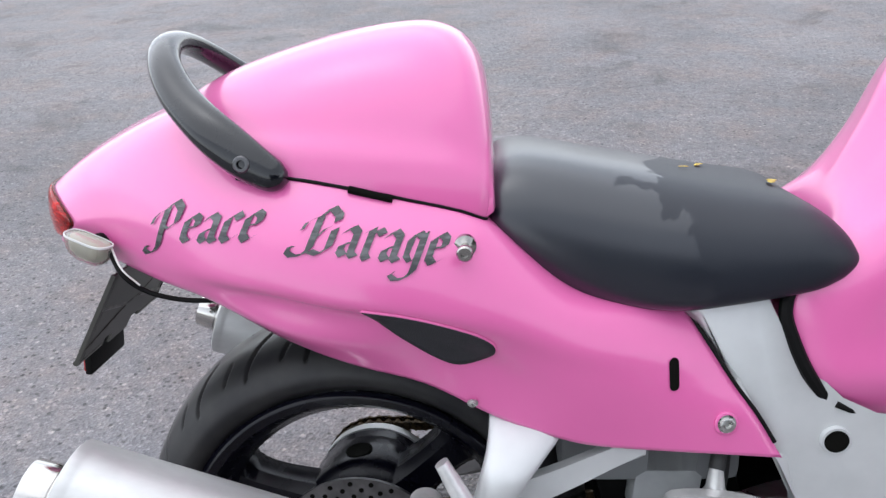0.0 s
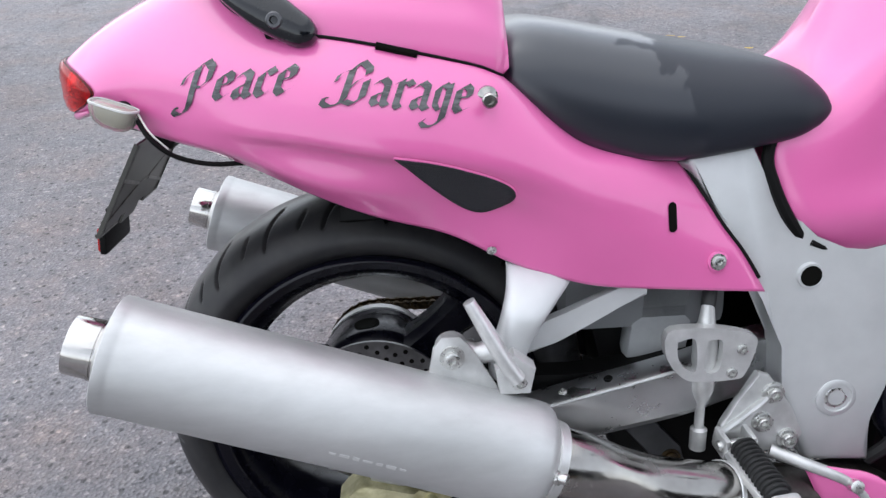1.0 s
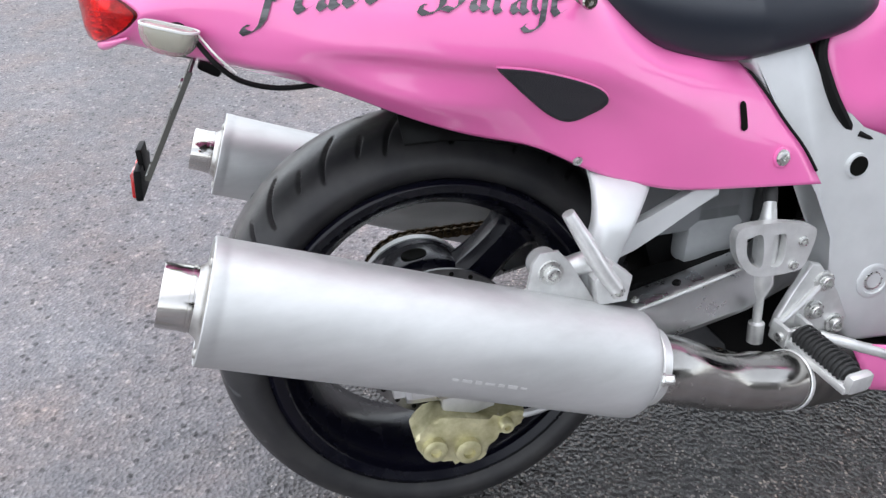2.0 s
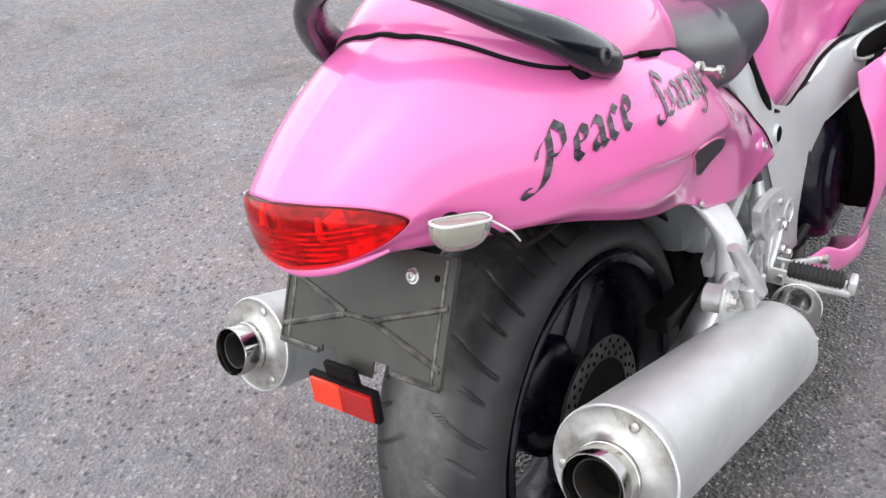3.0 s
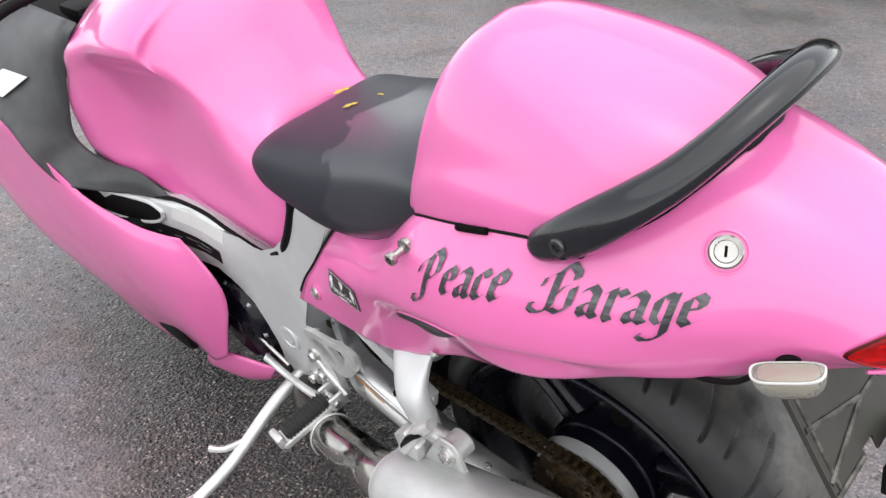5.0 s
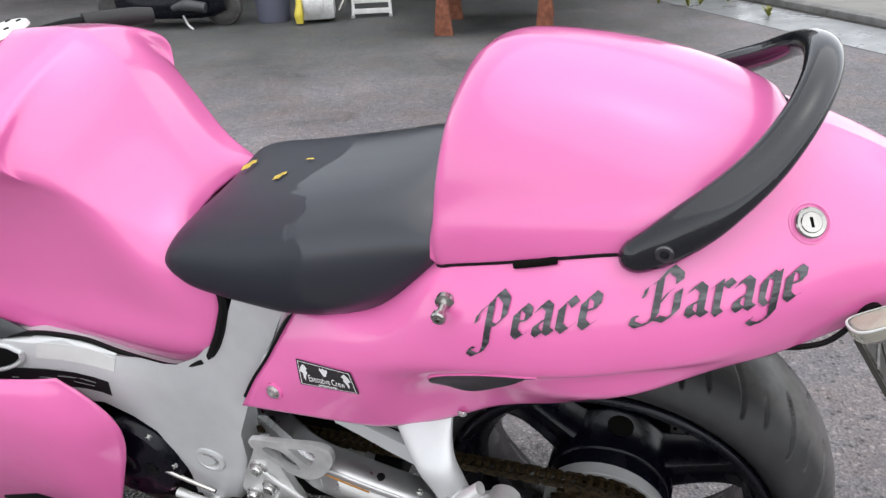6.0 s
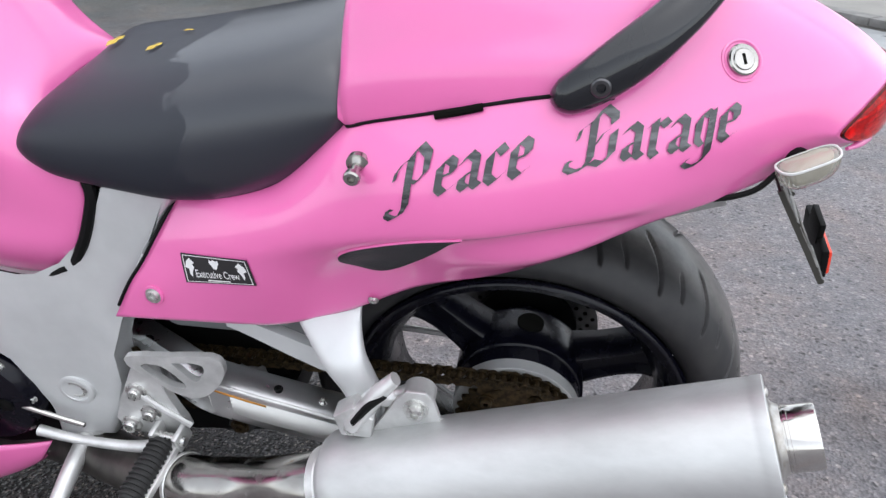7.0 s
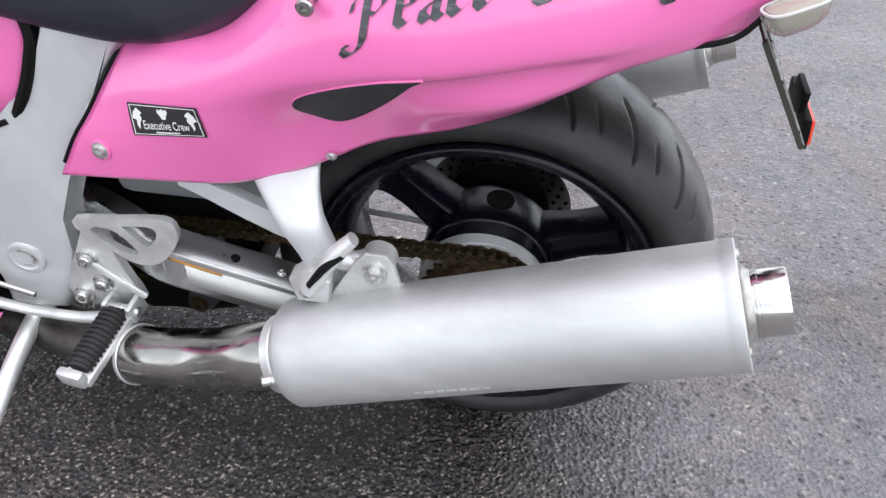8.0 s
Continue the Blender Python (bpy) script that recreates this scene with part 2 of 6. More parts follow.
def asphalt():
    m = mat("asphalt", (0.2, 0.2, 0.2), 0.8, spec=0.5)
    n, l = m.node_tree.nodes, m.node_tree.links
    b = n["Principled BSDF"]
    broad = ramp(m, noise_node(m, 0.55, 5.0, 0.6).outputs["Fac"], [(0.36, (0.118, 0.110, 0.116)), (0.64, (0.176, 0.164, 0.171))])
    fine = noise_node(m, 130.0, 3.0, 0.75)
    grain = ramp(m, fine.outputs["Fac"], [(0.32, grey(0.72)), (0.5, grey(1.0)), (0.68, grey(1.30))])
    mix = n.new("ShaderNodeMix")
    mix.data_type, mix.blend_type = "RGBA", "MULTIPLY"
    mix.inputs[0].default_value = 1.0
    # old stains, and ragged-edged damp plus painted shade round the bike's front half
    blot = ramp(m, noise_node(m, 1.7, 6.0, 0.7, distort=0.6).outputs["Fac"], [(0.30, (0.56, 0.54, 0.54)), (0.44, (0.96, 0.95, 0.95)), (0.58, grey(1.0)), (0.72, (1.24, 1.22, 1.21))])
    mixb = n.new("ShaderNodeMix")
    mixb.data_type, mixb.blend_type = "RGBA", "MULTIPLY"
    mixb.inputs[0].default_value = 1.0
    # faint warm and green casts
    hue = ramp(m, noise_node(m, 3.2, 4.0, 0.6).outputs["Fac"], [(0.34, (1.10, 1.0, 0.94)), (0.5, grey(1.0)), (0.66, (0.95, 1.0, 1.03))])
    cast = n.new("ShaderNodeMix")
    cast.data_type, cast.blend_type = "RGBA", "MULTIPLY"
    cast.inputs[0].default_value = 1.0
    l.new(broad, cast.inputs[6])
    l.new(hue, cast.inputs[7])
    l.new(cast.outputs[2], mixb.inputs[6])
    l.new(blot, mixb.inputs[7])
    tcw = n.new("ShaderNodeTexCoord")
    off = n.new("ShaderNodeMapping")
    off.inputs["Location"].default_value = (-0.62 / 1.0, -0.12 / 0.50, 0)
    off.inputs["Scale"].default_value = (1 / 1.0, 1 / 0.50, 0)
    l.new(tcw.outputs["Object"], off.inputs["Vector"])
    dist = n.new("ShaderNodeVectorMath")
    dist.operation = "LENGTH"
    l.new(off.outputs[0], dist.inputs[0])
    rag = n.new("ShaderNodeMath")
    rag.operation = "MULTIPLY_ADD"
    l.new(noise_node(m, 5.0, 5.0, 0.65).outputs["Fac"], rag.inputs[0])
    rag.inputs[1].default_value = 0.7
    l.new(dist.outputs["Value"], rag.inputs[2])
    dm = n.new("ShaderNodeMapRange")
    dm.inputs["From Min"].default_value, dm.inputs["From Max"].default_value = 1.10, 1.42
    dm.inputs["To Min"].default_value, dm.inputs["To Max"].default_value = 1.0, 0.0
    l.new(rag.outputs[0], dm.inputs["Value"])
    # darkens for damp ground and for the bike's own shade on it
    damp_shade = n.new("ShaderNodeMix")
    damp_shade.data_type, damp_shade.blend_type = "RGBA", "MULTIPLY"
    l.new(dm.outputs[0], damp_shade.inputs[0])
    damp_shade.inputs[7].default_value = (0.41, 0.40, 0.38, 1)
    # pale stretch along the side stand side, about a third lighter
    pale = n.new("ShaderNodeMapping")
    pale.inputs["Location"].default_value = (-0.75 / 1.9, -1.0 / 0.7, 0)
    pale.inputs["Scale"].default_value = (1 / 1.9, 1 / 0.7, 0)
    l.new(tcw.outputs["Object"], pale.inputs["Vector"])
    pd = n.new("ShaderNodeVectorMath")
    pd.operation = "LENGTH"
    l.new(pale.outputs[0], pd.inputs[0])
    pr_ = n.new("ShaderNodeMath")
    pr_.operation = "MULTIPLY_ADD"
    l.new(noise_node(m, 2.2, 5.0, 0.65).outputs["Fac"], pr_.inputs[0])
    pr_.inputs[1].default_value = 0.9
    l.new(pd.outputs["Value"], pr_.inputs[2])
    pm = n.new("ShaderNodeMapRange")
    pm.inputs["From Min"].default_value, pm.inputs["From Max"].default_value = 0.9, 1.95
    pm.inputs["To Min"].default_value, pm.inputs["To Max"].default_value = 1.0, 0.0
    l.new(pr_.outputs[0], pm.inputs["Value"])
    worn = n.new("ShaderNodeMix")
    worn.data_type, worn.blend_type = "RGBA", "MULTIPLY"
    l.new(pm.outputs[0], worn.inputs[0])
    l.new(mixb.outputs[2], worn.inputs[6])
    worn.inputs[7].default_value = (1.32, 1.31, 1.31, 1)
    # a fifth lighter from 1.5 to 3.2 m out from the bike
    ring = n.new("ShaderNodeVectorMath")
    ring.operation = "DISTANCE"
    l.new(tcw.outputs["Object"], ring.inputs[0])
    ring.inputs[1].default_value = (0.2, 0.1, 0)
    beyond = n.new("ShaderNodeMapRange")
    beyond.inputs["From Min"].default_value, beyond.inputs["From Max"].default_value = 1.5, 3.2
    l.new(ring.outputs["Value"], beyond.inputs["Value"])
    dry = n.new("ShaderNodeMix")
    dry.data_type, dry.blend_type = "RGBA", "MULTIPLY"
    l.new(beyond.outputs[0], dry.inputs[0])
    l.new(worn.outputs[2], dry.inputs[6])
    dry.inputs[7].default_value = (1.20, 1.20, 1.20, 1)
    l.new(dry.outputs[2], damp_shade.inputs[6])
    # greenish damp ground before the workshop, with the building's shade put into its colour
    far = n.new("ShaderNodeMapping")
    far.inputs["Location"].default_value = (-4.0 / 4.2, 6.4 / 3.2, 0)
    far.inputs["Scale"].default_value = (1 / 4.2, 1 / 3.2, 0)
    l.new(tcw.outputs["Object"], far.inputs["Vector"])
    fd = n.new("ShaderNodeVectorMath")
    fd.operation = "LENGTH"
    l.new(far.outputs[0], fd.inputs[0])
    fr = n.new("ShaderNodeMath")
    fr.operation = "MULTIPLY_ADD"
    l.new(noise_node(m, 1.1, 5.0, 0.65).outputs["Fac"], fr.inputs[0])
    fr.inputs[1].default_value = 0.9
    l.new(fd.outputs["Value"], fr.inputs[2])
    fm = n.new("ShaderNodeMapRange")
    fm.inputs["From Min"].default_value, fm.inputs["From Max"].default_value = 0.95, 1.65
    fm.inputs["To Min"].default_value, fm.inputs["To Max"].default_value = 1.0, 0.0
    l.new(fr.outputs[0], fm.inputs["Value"])
    green_shade = n.new("ShaderNodeMix")
    green_shade.data_type, green_shade.blend_type = "RGBA", "MULTIPLY"
    l.new(fm.outputs[0], green_shade.inputs[0])
    l.new(damp_shade.outputs[2], green_shade.inputs[6])
    green_shade.inputs[7].default_value = (0.50, 0.56, 0.52, 1)
    l.new(green_shade.outputs[2], mix.inputs[6])
    l.new(grain, mix.inputs[7])
    tc = n.new("ShaderNodeTexCoord")
    vor = n.new("ShaderNodeTexVoronoi")
    vor.inputs["Scale"].default_value = 120.0
    l.new(tc.outputs["Object"], vor.inputs["Vector"])
    sep = n.new("ShaderNodeSeparateColor")
    l.new(vor.outputs["Color"], sep.inputs[0])
    stone = ramp(m, sep.outputs[0], [(0.0, (0.22, 0.22, 0.24)), (0.07, grey(0.9)), (0.40, grey(1.1)), (0.80, grey(0.95)), (0.97, (2.0, 1.95, 1.9))])
    mix2 = n.new("ShaderNodeMix")
    mix2.data_type, mix2.blend_type = "RGBA", "MULTIPLY"
    mix2.inputs[0].default_value = 0.52
    l.new(mix.outputs[2], mix2.inputs[6])
    l.new(stone, mix2.inputs[7])
    # grit over the damp shaded patch, its brightest specks painted as wet glints
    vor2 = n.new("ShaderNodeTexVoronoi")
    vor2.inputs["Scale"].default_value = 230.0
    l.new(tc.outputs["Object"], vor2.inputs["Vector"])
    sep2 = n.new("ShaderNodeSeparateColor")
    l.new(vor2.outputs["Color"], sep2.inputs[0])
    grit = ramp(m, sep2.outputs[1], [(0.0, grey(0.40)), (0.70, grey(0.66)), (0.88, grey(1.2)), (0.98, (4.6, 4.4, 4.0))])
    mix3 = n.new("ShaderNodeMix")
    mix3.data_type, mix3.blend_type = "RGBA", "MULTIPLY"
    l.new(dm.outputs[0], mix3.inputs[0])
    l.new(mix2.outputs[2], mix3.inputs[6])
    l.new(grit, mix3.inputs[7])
    # pits left by lost stones, and a few pale odd ones
    vor3 = n.new("ShaderNodeTexVoronoi")
    vor3.inputs["Scale"].default_value = 44.0
    l.new(tc.outputs["Object"], vor3.inputs["Vector"])
    sep3 = n.new("ShaderNodeSeparateColor")
    l.new(vor3.outputs["Color"], sep3.inputs[0])
    odd = ramp(m, sep3.outputs[2], [(0.0, grey(0.30)), (0.16, grey(0.42)), (0.22, grey(1.0)), (0.93, grey(1.0)), (0.97, (1.75, 1.70, 1.60))])
    core = n.new("ShaderNodeMapRange")
    core.inputs["From Min"].default_value, core.inputs["From Max"].default_value = 0.16, 0.34
    core.inputs["To Min"].default_value, core.inputs["To Max"].default_value = 1.0, 0.0
    l.new(vor3.outputs["Distance"], core.inputs["Value"])
    mix4 = n.new("ShaderNodeMix")
    mix4.data_type, mix4.blend_type = "RGBA", "MULTIPLY"
    l.new(core.outputs[0], mix4.inputs[0])
    l.new(mix3.outputs[2], mix4.inputs[6])
    l.new(odd, mix4.inputs[7])
    # dusty, tan and grey mottling
    mottle = ramp(m, noise_node(m, 22.0, 5.0, 0.7).outputs["Fac"], [(0.34, (0.80, 0.80, 0.82)), (0.5, grey(1.0)), (0.66, (1.20, 1.17, 1.12))])
    mix5 = n.new("ShaderNodeMix")
    mix5.data_type, mix5.blend_type = "RGBA", "MULTIPLY"
    mix5.inputs[0].default_value = 1.0
    l.new(mix4.outputs[2], mix5.inputs[6])
    l.new(mottle, mix5.inputs[7])
    l.new(mix5.outputs[2], b.inputs["Base Color"])
    bump = n.new("ShaderNodeBump")
    bump.inputs["Strength"].default_value, bump.inputs["Distance"].default_value = 0.8, 0.007
    l.new(vor.outputs["Distance"], bump.inputs["Height"])
    bump2 = n.new("ShaderNodeBump")
    bump2.inputs["Strength"].default_value, bump2.inputs["Distance"].default_value = 0.6, 0.004
    l.new(fine.outputs["Fac"], bump2.inputs["Height"])
    l.new(bump.outputs[0], bump2.inputs["Normal"])
    l.new(bump2.outputs[0], b.inputs["Normal"])
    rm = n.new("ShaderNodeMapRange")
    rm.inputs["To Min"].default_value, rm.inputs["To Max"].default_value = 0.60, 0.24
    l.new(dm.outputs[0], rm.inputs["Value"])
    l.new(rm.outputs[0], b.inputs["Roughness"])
    return m


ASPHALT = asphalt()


# ---- shape helpers ----
def mesh_object(name, bm, material, smooth=True, angle=40.0):
    me = bpy.data.meshes.new(name)
    bmesh.ops.recalc_face_normals(bm, faces=bm.faces)
    if smooth:
        for fc in bm.faces:
            fc.smooth = True
        for e in bm.edges:
            if len(e.link_faces) == 2 and e.calc_face_angle(0.0) > radians(angle):
                e.smooth = False
    bm.to_mesh(me)
    bm.free()
    me.materials.append(material)
    return new(name, me)


def part(name, bm, material, parent, label="", smooth=True, angle=40.0):
    ob = mesh_object(name, bm, material, smooth, angle)
    ob.parent = parent
    if label:
        tagged(ob, label)
    return ob


def catmull(p, n):
    """n points along a smooth curve through the points p (rows of any width)."""
    p = np.asarray(p, float)
    q = np.vstack([2 * p[0] - p[1], p, 2 * p[-1] - p[-2]])
    out = []
    for s in np.linspace(0, len(p) - 1, n):
        i = min(int(s), len(p) - 2)
        u = s - i
        a, b, c, d = q[i], q[i + 1], q[i + 2], q[i + 3]
        out.append(0.5 * (2 * b + (c - a) * u + (2 * a - 5 * b + 4 * c - d) * u * u + (3 * b - a - 3 * c + d) * u ** 3))
    return np.array(out)


def smooth_grid(ctrl, nu, nv):
    """Control rows [station][around][xyz] to a fine grid."""
    ctrl = np.asarray(ctrl, float)
    rows = np.stack([catmull(ctrl[:, j], nu) for j in range(ctrl.shape[1])], 1)
    return np.stack([catmull(r, nv) for r in rows], 0)


def grid_mesh(g, mirror=False, close=False):
    """A sheet of quads over the grid; mirror adds the other half across y = 0."""
    bm = bmesh.new()
    for sgn in ((1, -1) if mirror else (1,)):
        v = [[bm.verts.new((p[0], p[1] * sgn, p[2])) for p in row] for row in g]
        m = len(g[0])
        for i in range(len(g) - 1):
            for j in range(m if close else m - 1):
                k = (j + 1) % m
                bm.faces.new((v[i][j], v[i + 1][j], v[i + 1][k], v[i][k]))
    if mirror:
        bmesh.ops.remove_doubles(bm, verts=bm.verts, dist=1e-5)
    return bm


def solid(ob, thickness, offset=-1.0):
    md = ob.modifiers.new("thickness", "SOLIDIFY")
    md.thickness, md.offset = thickness, offset
    return ob


def add_box(bm, c, size, rot=None, bevel=0.0):
    r = bmesh.ops.create_cube(bm, size=1.0)
    m = Matrix.Translation(c) @ (rot.to_4x4() if rot else Matrix()) @ Matrix.Diagonal((*size, 1))
    bmesh.ops.transform(bm, matrix=m, verts=r["verts"])
    if bevel:
        es = {e for v in r["verts"] for e in v.link_edges}
        bmesh.ops.bevel(bm, geom=list(es), offset=bevel, segments=2, affect="EDGES", profile=0.6)
    return bm


def frame_along(d):
    d = Vector(d).normalized()
    up = Vector((0, 0, 1)) if abs(d.z) < 0.9 else Vector((0, 1, 0))
    a = d.cross(up).normalized()
    return a, a.cross(d).normalized()


def add_revolve(bm, origin, axis, profile, seg=32, caps=True):
    """profile: (distance along the axis, radius)."""
    o, d = Vector(origin), Vector(axis).normalized()
    a, b = frame_along(d)
    rings = []
    for h, r in profile:
        rings.append([bm.verts.new(o + d * h + (a * math.cos(t) + b * math.sin(t)) * max(r, 1e-4))
                      for t in (2 * math.pi * k / seg for k in range(seg))])
    for r0, r1 in zip(rings, rings[1:]):
        for k in range(seg):
            bm.faces.new((r0[k], r0[(k + 1) % seg], r1[(k + 1) % seg], r1[k]))
    if caps:
        bm.faces.new(rings[0][::-1])
        bm.faces.new(rings[-1])
    return bm


def add_tube(bm, points, radius, seg=12, n=24, flat=1.0, caps=True):
    """A round bar along a smooth curve; radius: a number, or one for each point; flat squeezes it."""
    p = catmull(points, n) if n else np.asarray(points, float)
    rad = np.interp(np.linspace(0, 1, len(p)), np.linspace(0, 1, len(radius)), radius) if np.ndim(radius) else np.full(len(p), radius)
    a0 = None
    rings = []
    for i, q in enumerate(p):
        d = Vector(p[min(i + 1, len(p) - 1)] - p[max(i - 1, 0)]).normalized()
        if a0 is None:
            a0, _ = frame_along(d)
        a0 = (a0 - d * a0.dot(d)).normalized()
        b0 = d.cross(a0)
        rings.append([bm.verts.new(Vector(q) + (a0 * math.cos(t) + b0 * math.sin(t) * flat) * rad[i])
                      for t in (2 * math.pi * k / seg for k in range(seg))])
    for r0, r1 in zip(rings, rings[1:]):
        for k in range(seg):
            bm.faces.new((r0[k], r0[(k + 1) % seg], r1[(k + 1) % seg], r1[k]))
    if caps:
        bm.faces.new(rings[0][::-1])
        bm.faces.new(rings[-1])
    return bm


def add_plate(bm, outline, y0, y1, bevel=0.0, curved=0):
    """A plate with an outline in x and z between two depths in y."""
    pts = catmull(list(outline) + [outline[0]], curved)[:-1] if curved else outline
    v0 = [bm.verts.new((x, y0, z)) for x, z in pts]
    v1 = [bm.verts.new((x, y1, z)) for x, z in pts]
    f0, f1 = bm.faces.new(v0), bm.faces.new(v1[::-1])
    for i in range(len(pts)):
        k = (i + 1) % len(pts)
        bm.faces.new((v0[k], v0[i], v1[i], v1[k]))
    if bevel:
        es = list({e for f in (f0, f1) for e in f.edges})
        bmesh.ops.bevel(bm, geom=es, offset=bevel, segments=5 if bevel > 0.01 else 2, affect="EDGES", profile=0.5)
    return bm


def add_bolt(bm, p, d, r=0.009, h=0.008, seg=20):
    """A flanged hex socket bolt head, seen from direction d."""
    add_revolve(bm, p, d, [(0, r * 1.35), (h * 0.3, r * 1.35), (h * 0.35, r), (h * 0.9, r), (h, r * 0.86), (h, r * 0.5), (h * 0.45, r * 0.42)], seg)
    return bm


def sided(v, s):
    return (v[0], v[1] * s, v[2])


# ---- ground ----
bm = bmesh.new()
n = 40
edge = [-300, -120, -50, -20, -8] + [-4 + 0.5 * k for k in range(17)] + [8, 20, 50, 120, 300]
vs = [[bm.verts.new((x, y, 0)) for x in edge] for y in edge]
for i in range(len(edge) - 1):
    for j in range(len(edge) - 1):
        bm.faces.new((vs[i][j], vs[i][j + 1], vs[i + 1][j + 1], vs[i + 1][j]))
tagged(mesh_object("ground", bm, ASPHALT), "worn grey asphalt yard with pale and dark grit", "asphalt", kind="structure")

# ---- motorcycle: x ahead, y to its left, z up, rear axle at x = 0 ----
AXLE, WX, HUB_Z, GROWN = 0.320, -0.036, 0.308, 1.08
bike = new("motorcycle")
bike.empty_display_size = 0.2
bike.matrix_world = pose(0, 0, 0.0266, -LEAN)
tagged(bike, "pink sport motorcycle with silver frame leaning on its side stand", "motorcycle")

# rear wheel
wheel = new("rear_wheel")
wheel.parent = bike
wheel.matrix_basis = pose(WX, 0, HUB_Z - GROWN * AXLE) @ Matrix.Diagonal((GROWN, 1.07, GROWN, 1))


def tyre_mesh():
    prof = catmull([(-0.088, 0.236), (-0.099, 0.251), (-0.097, 0.267), (-0.078, 0.288), (-0.042, 0.303), (0, 0.308),
                    (0.042, 0.303), (0.078, 0.288), (0.097, 0.267), (0.099, 0.251), (0.088, 0.236)], 91)
    na = 1900
    pitch = 2 * math.pi / 21
    verts, faces = [], []
    for i in range(na):
        a = 2 * math.pi * i / na
        for y, r in prof:
            s = abs(y)
            k = (a + (0.0 if y > 0 else pitch * 0.5))
            # long curved shoulder cut and a shorter one beside it
            c1 = 1.9 * (s - 0.02) - 9.0 * (s - 0.05) ** 2
            d1 = abs((k - c1 + pitch / 2) % pitch - pitch / 2) * r
            d2 = abs((k - c1 - pitch * 0.42 + pitch / 2) % pitch - pitch / 2) * r
            cut = 0.0
            if 0.016 < s < 0.088:
                cut = 0.0065 * min(1.0, max(0.0, (0.0034 - d1) / 0.0016)) * min(1.0, (s - 0.016) / 0.01, (0.088 - s) / 0.008)
            if 0.046 < s < 0.080:
                cut = max(cut, 0.0055 * min(1.0, max(0.0, (0.0032 - d2) / 0.0016)) * min(1.0, (s - 0.046) / 0.008, (0.080 - s) / 0.008))
            verts.append(((r - cut) * math.cos(a), y, AXLE + (r - cut) * math.sin(a)))
    m = len(prof)
    for i in range(na):
        for j in range(m - 1):
            b = ((i + 1) % na) * m
            faces.append((i * m + j, i * m + j + 1, b + j + 1, b + j))
    me = bpy.data.meshes.new("tyre")
    me.from_pydata([tuple(v) for v in verts], [], faces)
    for p in me.polygons:
        p.use_smooth = True
    me.materials.append(TYRE)
    return me


tyre = new("tyre", tyre_mesh())
tyre.parent = wheel
tagged(tyre, "wide black sport tyre with curved tread cuts")
bm = bmesh.new()
add_revolve(bm, (0, 0, AXLE), (0, 1, 0), [(-0.088, 0.234), (-0.091, 0.229), (-0.088, 0.223), (-0.078, 0.222), (-0.070, 0.214), (-0.045, 0.196), (0.045, 0.196),
            (0.070, 0.214), (0.078, 0.222), (0.088, 0.223), (0.091, 0.229), (0.088, 0.234)], 96, caps=False)
rim = part("rim", bm, RIMBLACK, wheel, "gloss black cast wheel rim")
solid(rim, 0.006, 1.0)
SPOKE_AT = 42.0
for k in range(3):
    bm = bmesh.new()
    a = radians(SPOKE_AT + 120 * k)
    ca, sa = math.cos(a), math.sin(a)
    stations = []
    for r, w, t in ((0.045, 0.040, 0.036), (0.085, 0.032, 0.034), (0.135, 0.027, 0.031), (0.175, 0.031, 0.033), (0.205, 0.052, 0.042)):
        stations.append([(r * ca - q * w * sa, dy * t, AXLE + r * sa + q * w * ca) for q, dy in ((-0.6, -1), (-1, -0.6), (-1, 0.6), (-0.66, 1), (-0.5, 1), (-0.34, 0.72), (0.34, 0.72), (0.5, 1), (0.66, 1), (1, 0.6), (1, -0.6), (0.6, -1))])
    blade = catmull(np.array(stations).reshape(5, -1), 14).reshape(14, 12, 3)
    bm.free()
    bm = grid_mesh(blade, close=True)
    part("spoke", bm, RIMBLACK, wheel)
bm = bmesh.new()
add_revolve(bm, (0, 0, AXLE), (0, 1, 0), [(-0.075, 0.03), (-0.07, 0.055), (-0.040, 0.058), (-0.032, 0.076), (-0.022, 0.090), (-0.014, 0.0935), (0.050, 0.0925), (0.054, 0.0905), (0.0555, 0.088), (0.078, 0.0870), (0.080, 0.082), (0.080, 0.03)], 72)
part("hub", bm, RIMBLACK, wheel, "black drum shaped hub")
# dark disc on the drum, painting the shade inside a pocket
bm = bmesh.new()
add_revolve(bm, (-0.012, 0.010, AXLE + 0.0910), (-0.10, 0, 1), [(-0.004, 0.019), (0.0024, 0.019), (0.0028, 0.0175), (0.0020, 0.0165), (0.0020, 0.001)], 24)
part("hub_pocket", bm, SOOT_SHADE, wheel)
# brake disc and caliper on the right, sprocket and chain on the left
bm = bmesh.new()
seg = 72
ring = []
for r, y in ((0.079, -0.094), (0.112, -0.094), (0.112, -0.089), (0.079, -0.089)):
    ring.append((y, r))
add_revolve(bm, (0, 0, AXLE), (0, 1, 0), ring + [ring[0]], seg, caps=False)
disc = part("brake_disc", bm, STEEL, wheel, "worn steel brake disc with drilled holes")
# dark spots on both faces paint the shade of drilled holes
bm = bmesh.new()
for k in range(24):
    for r in (0.086, 0.0955, 0.1045):
        a = 2 * math.pi * (k + r * 60) / 24
        for y in (-0.0945, -0.0885):
            add_revolve(bm, (r * math.cos(a), y, AXLE + r * math.sin(a)), (0, 1, 0), [(0, 0.0035), (0.0006, 0.0035)], 8)
part("drilled_hole", bm, SOOT_SHADE, disc)
bm = bmesh.new()
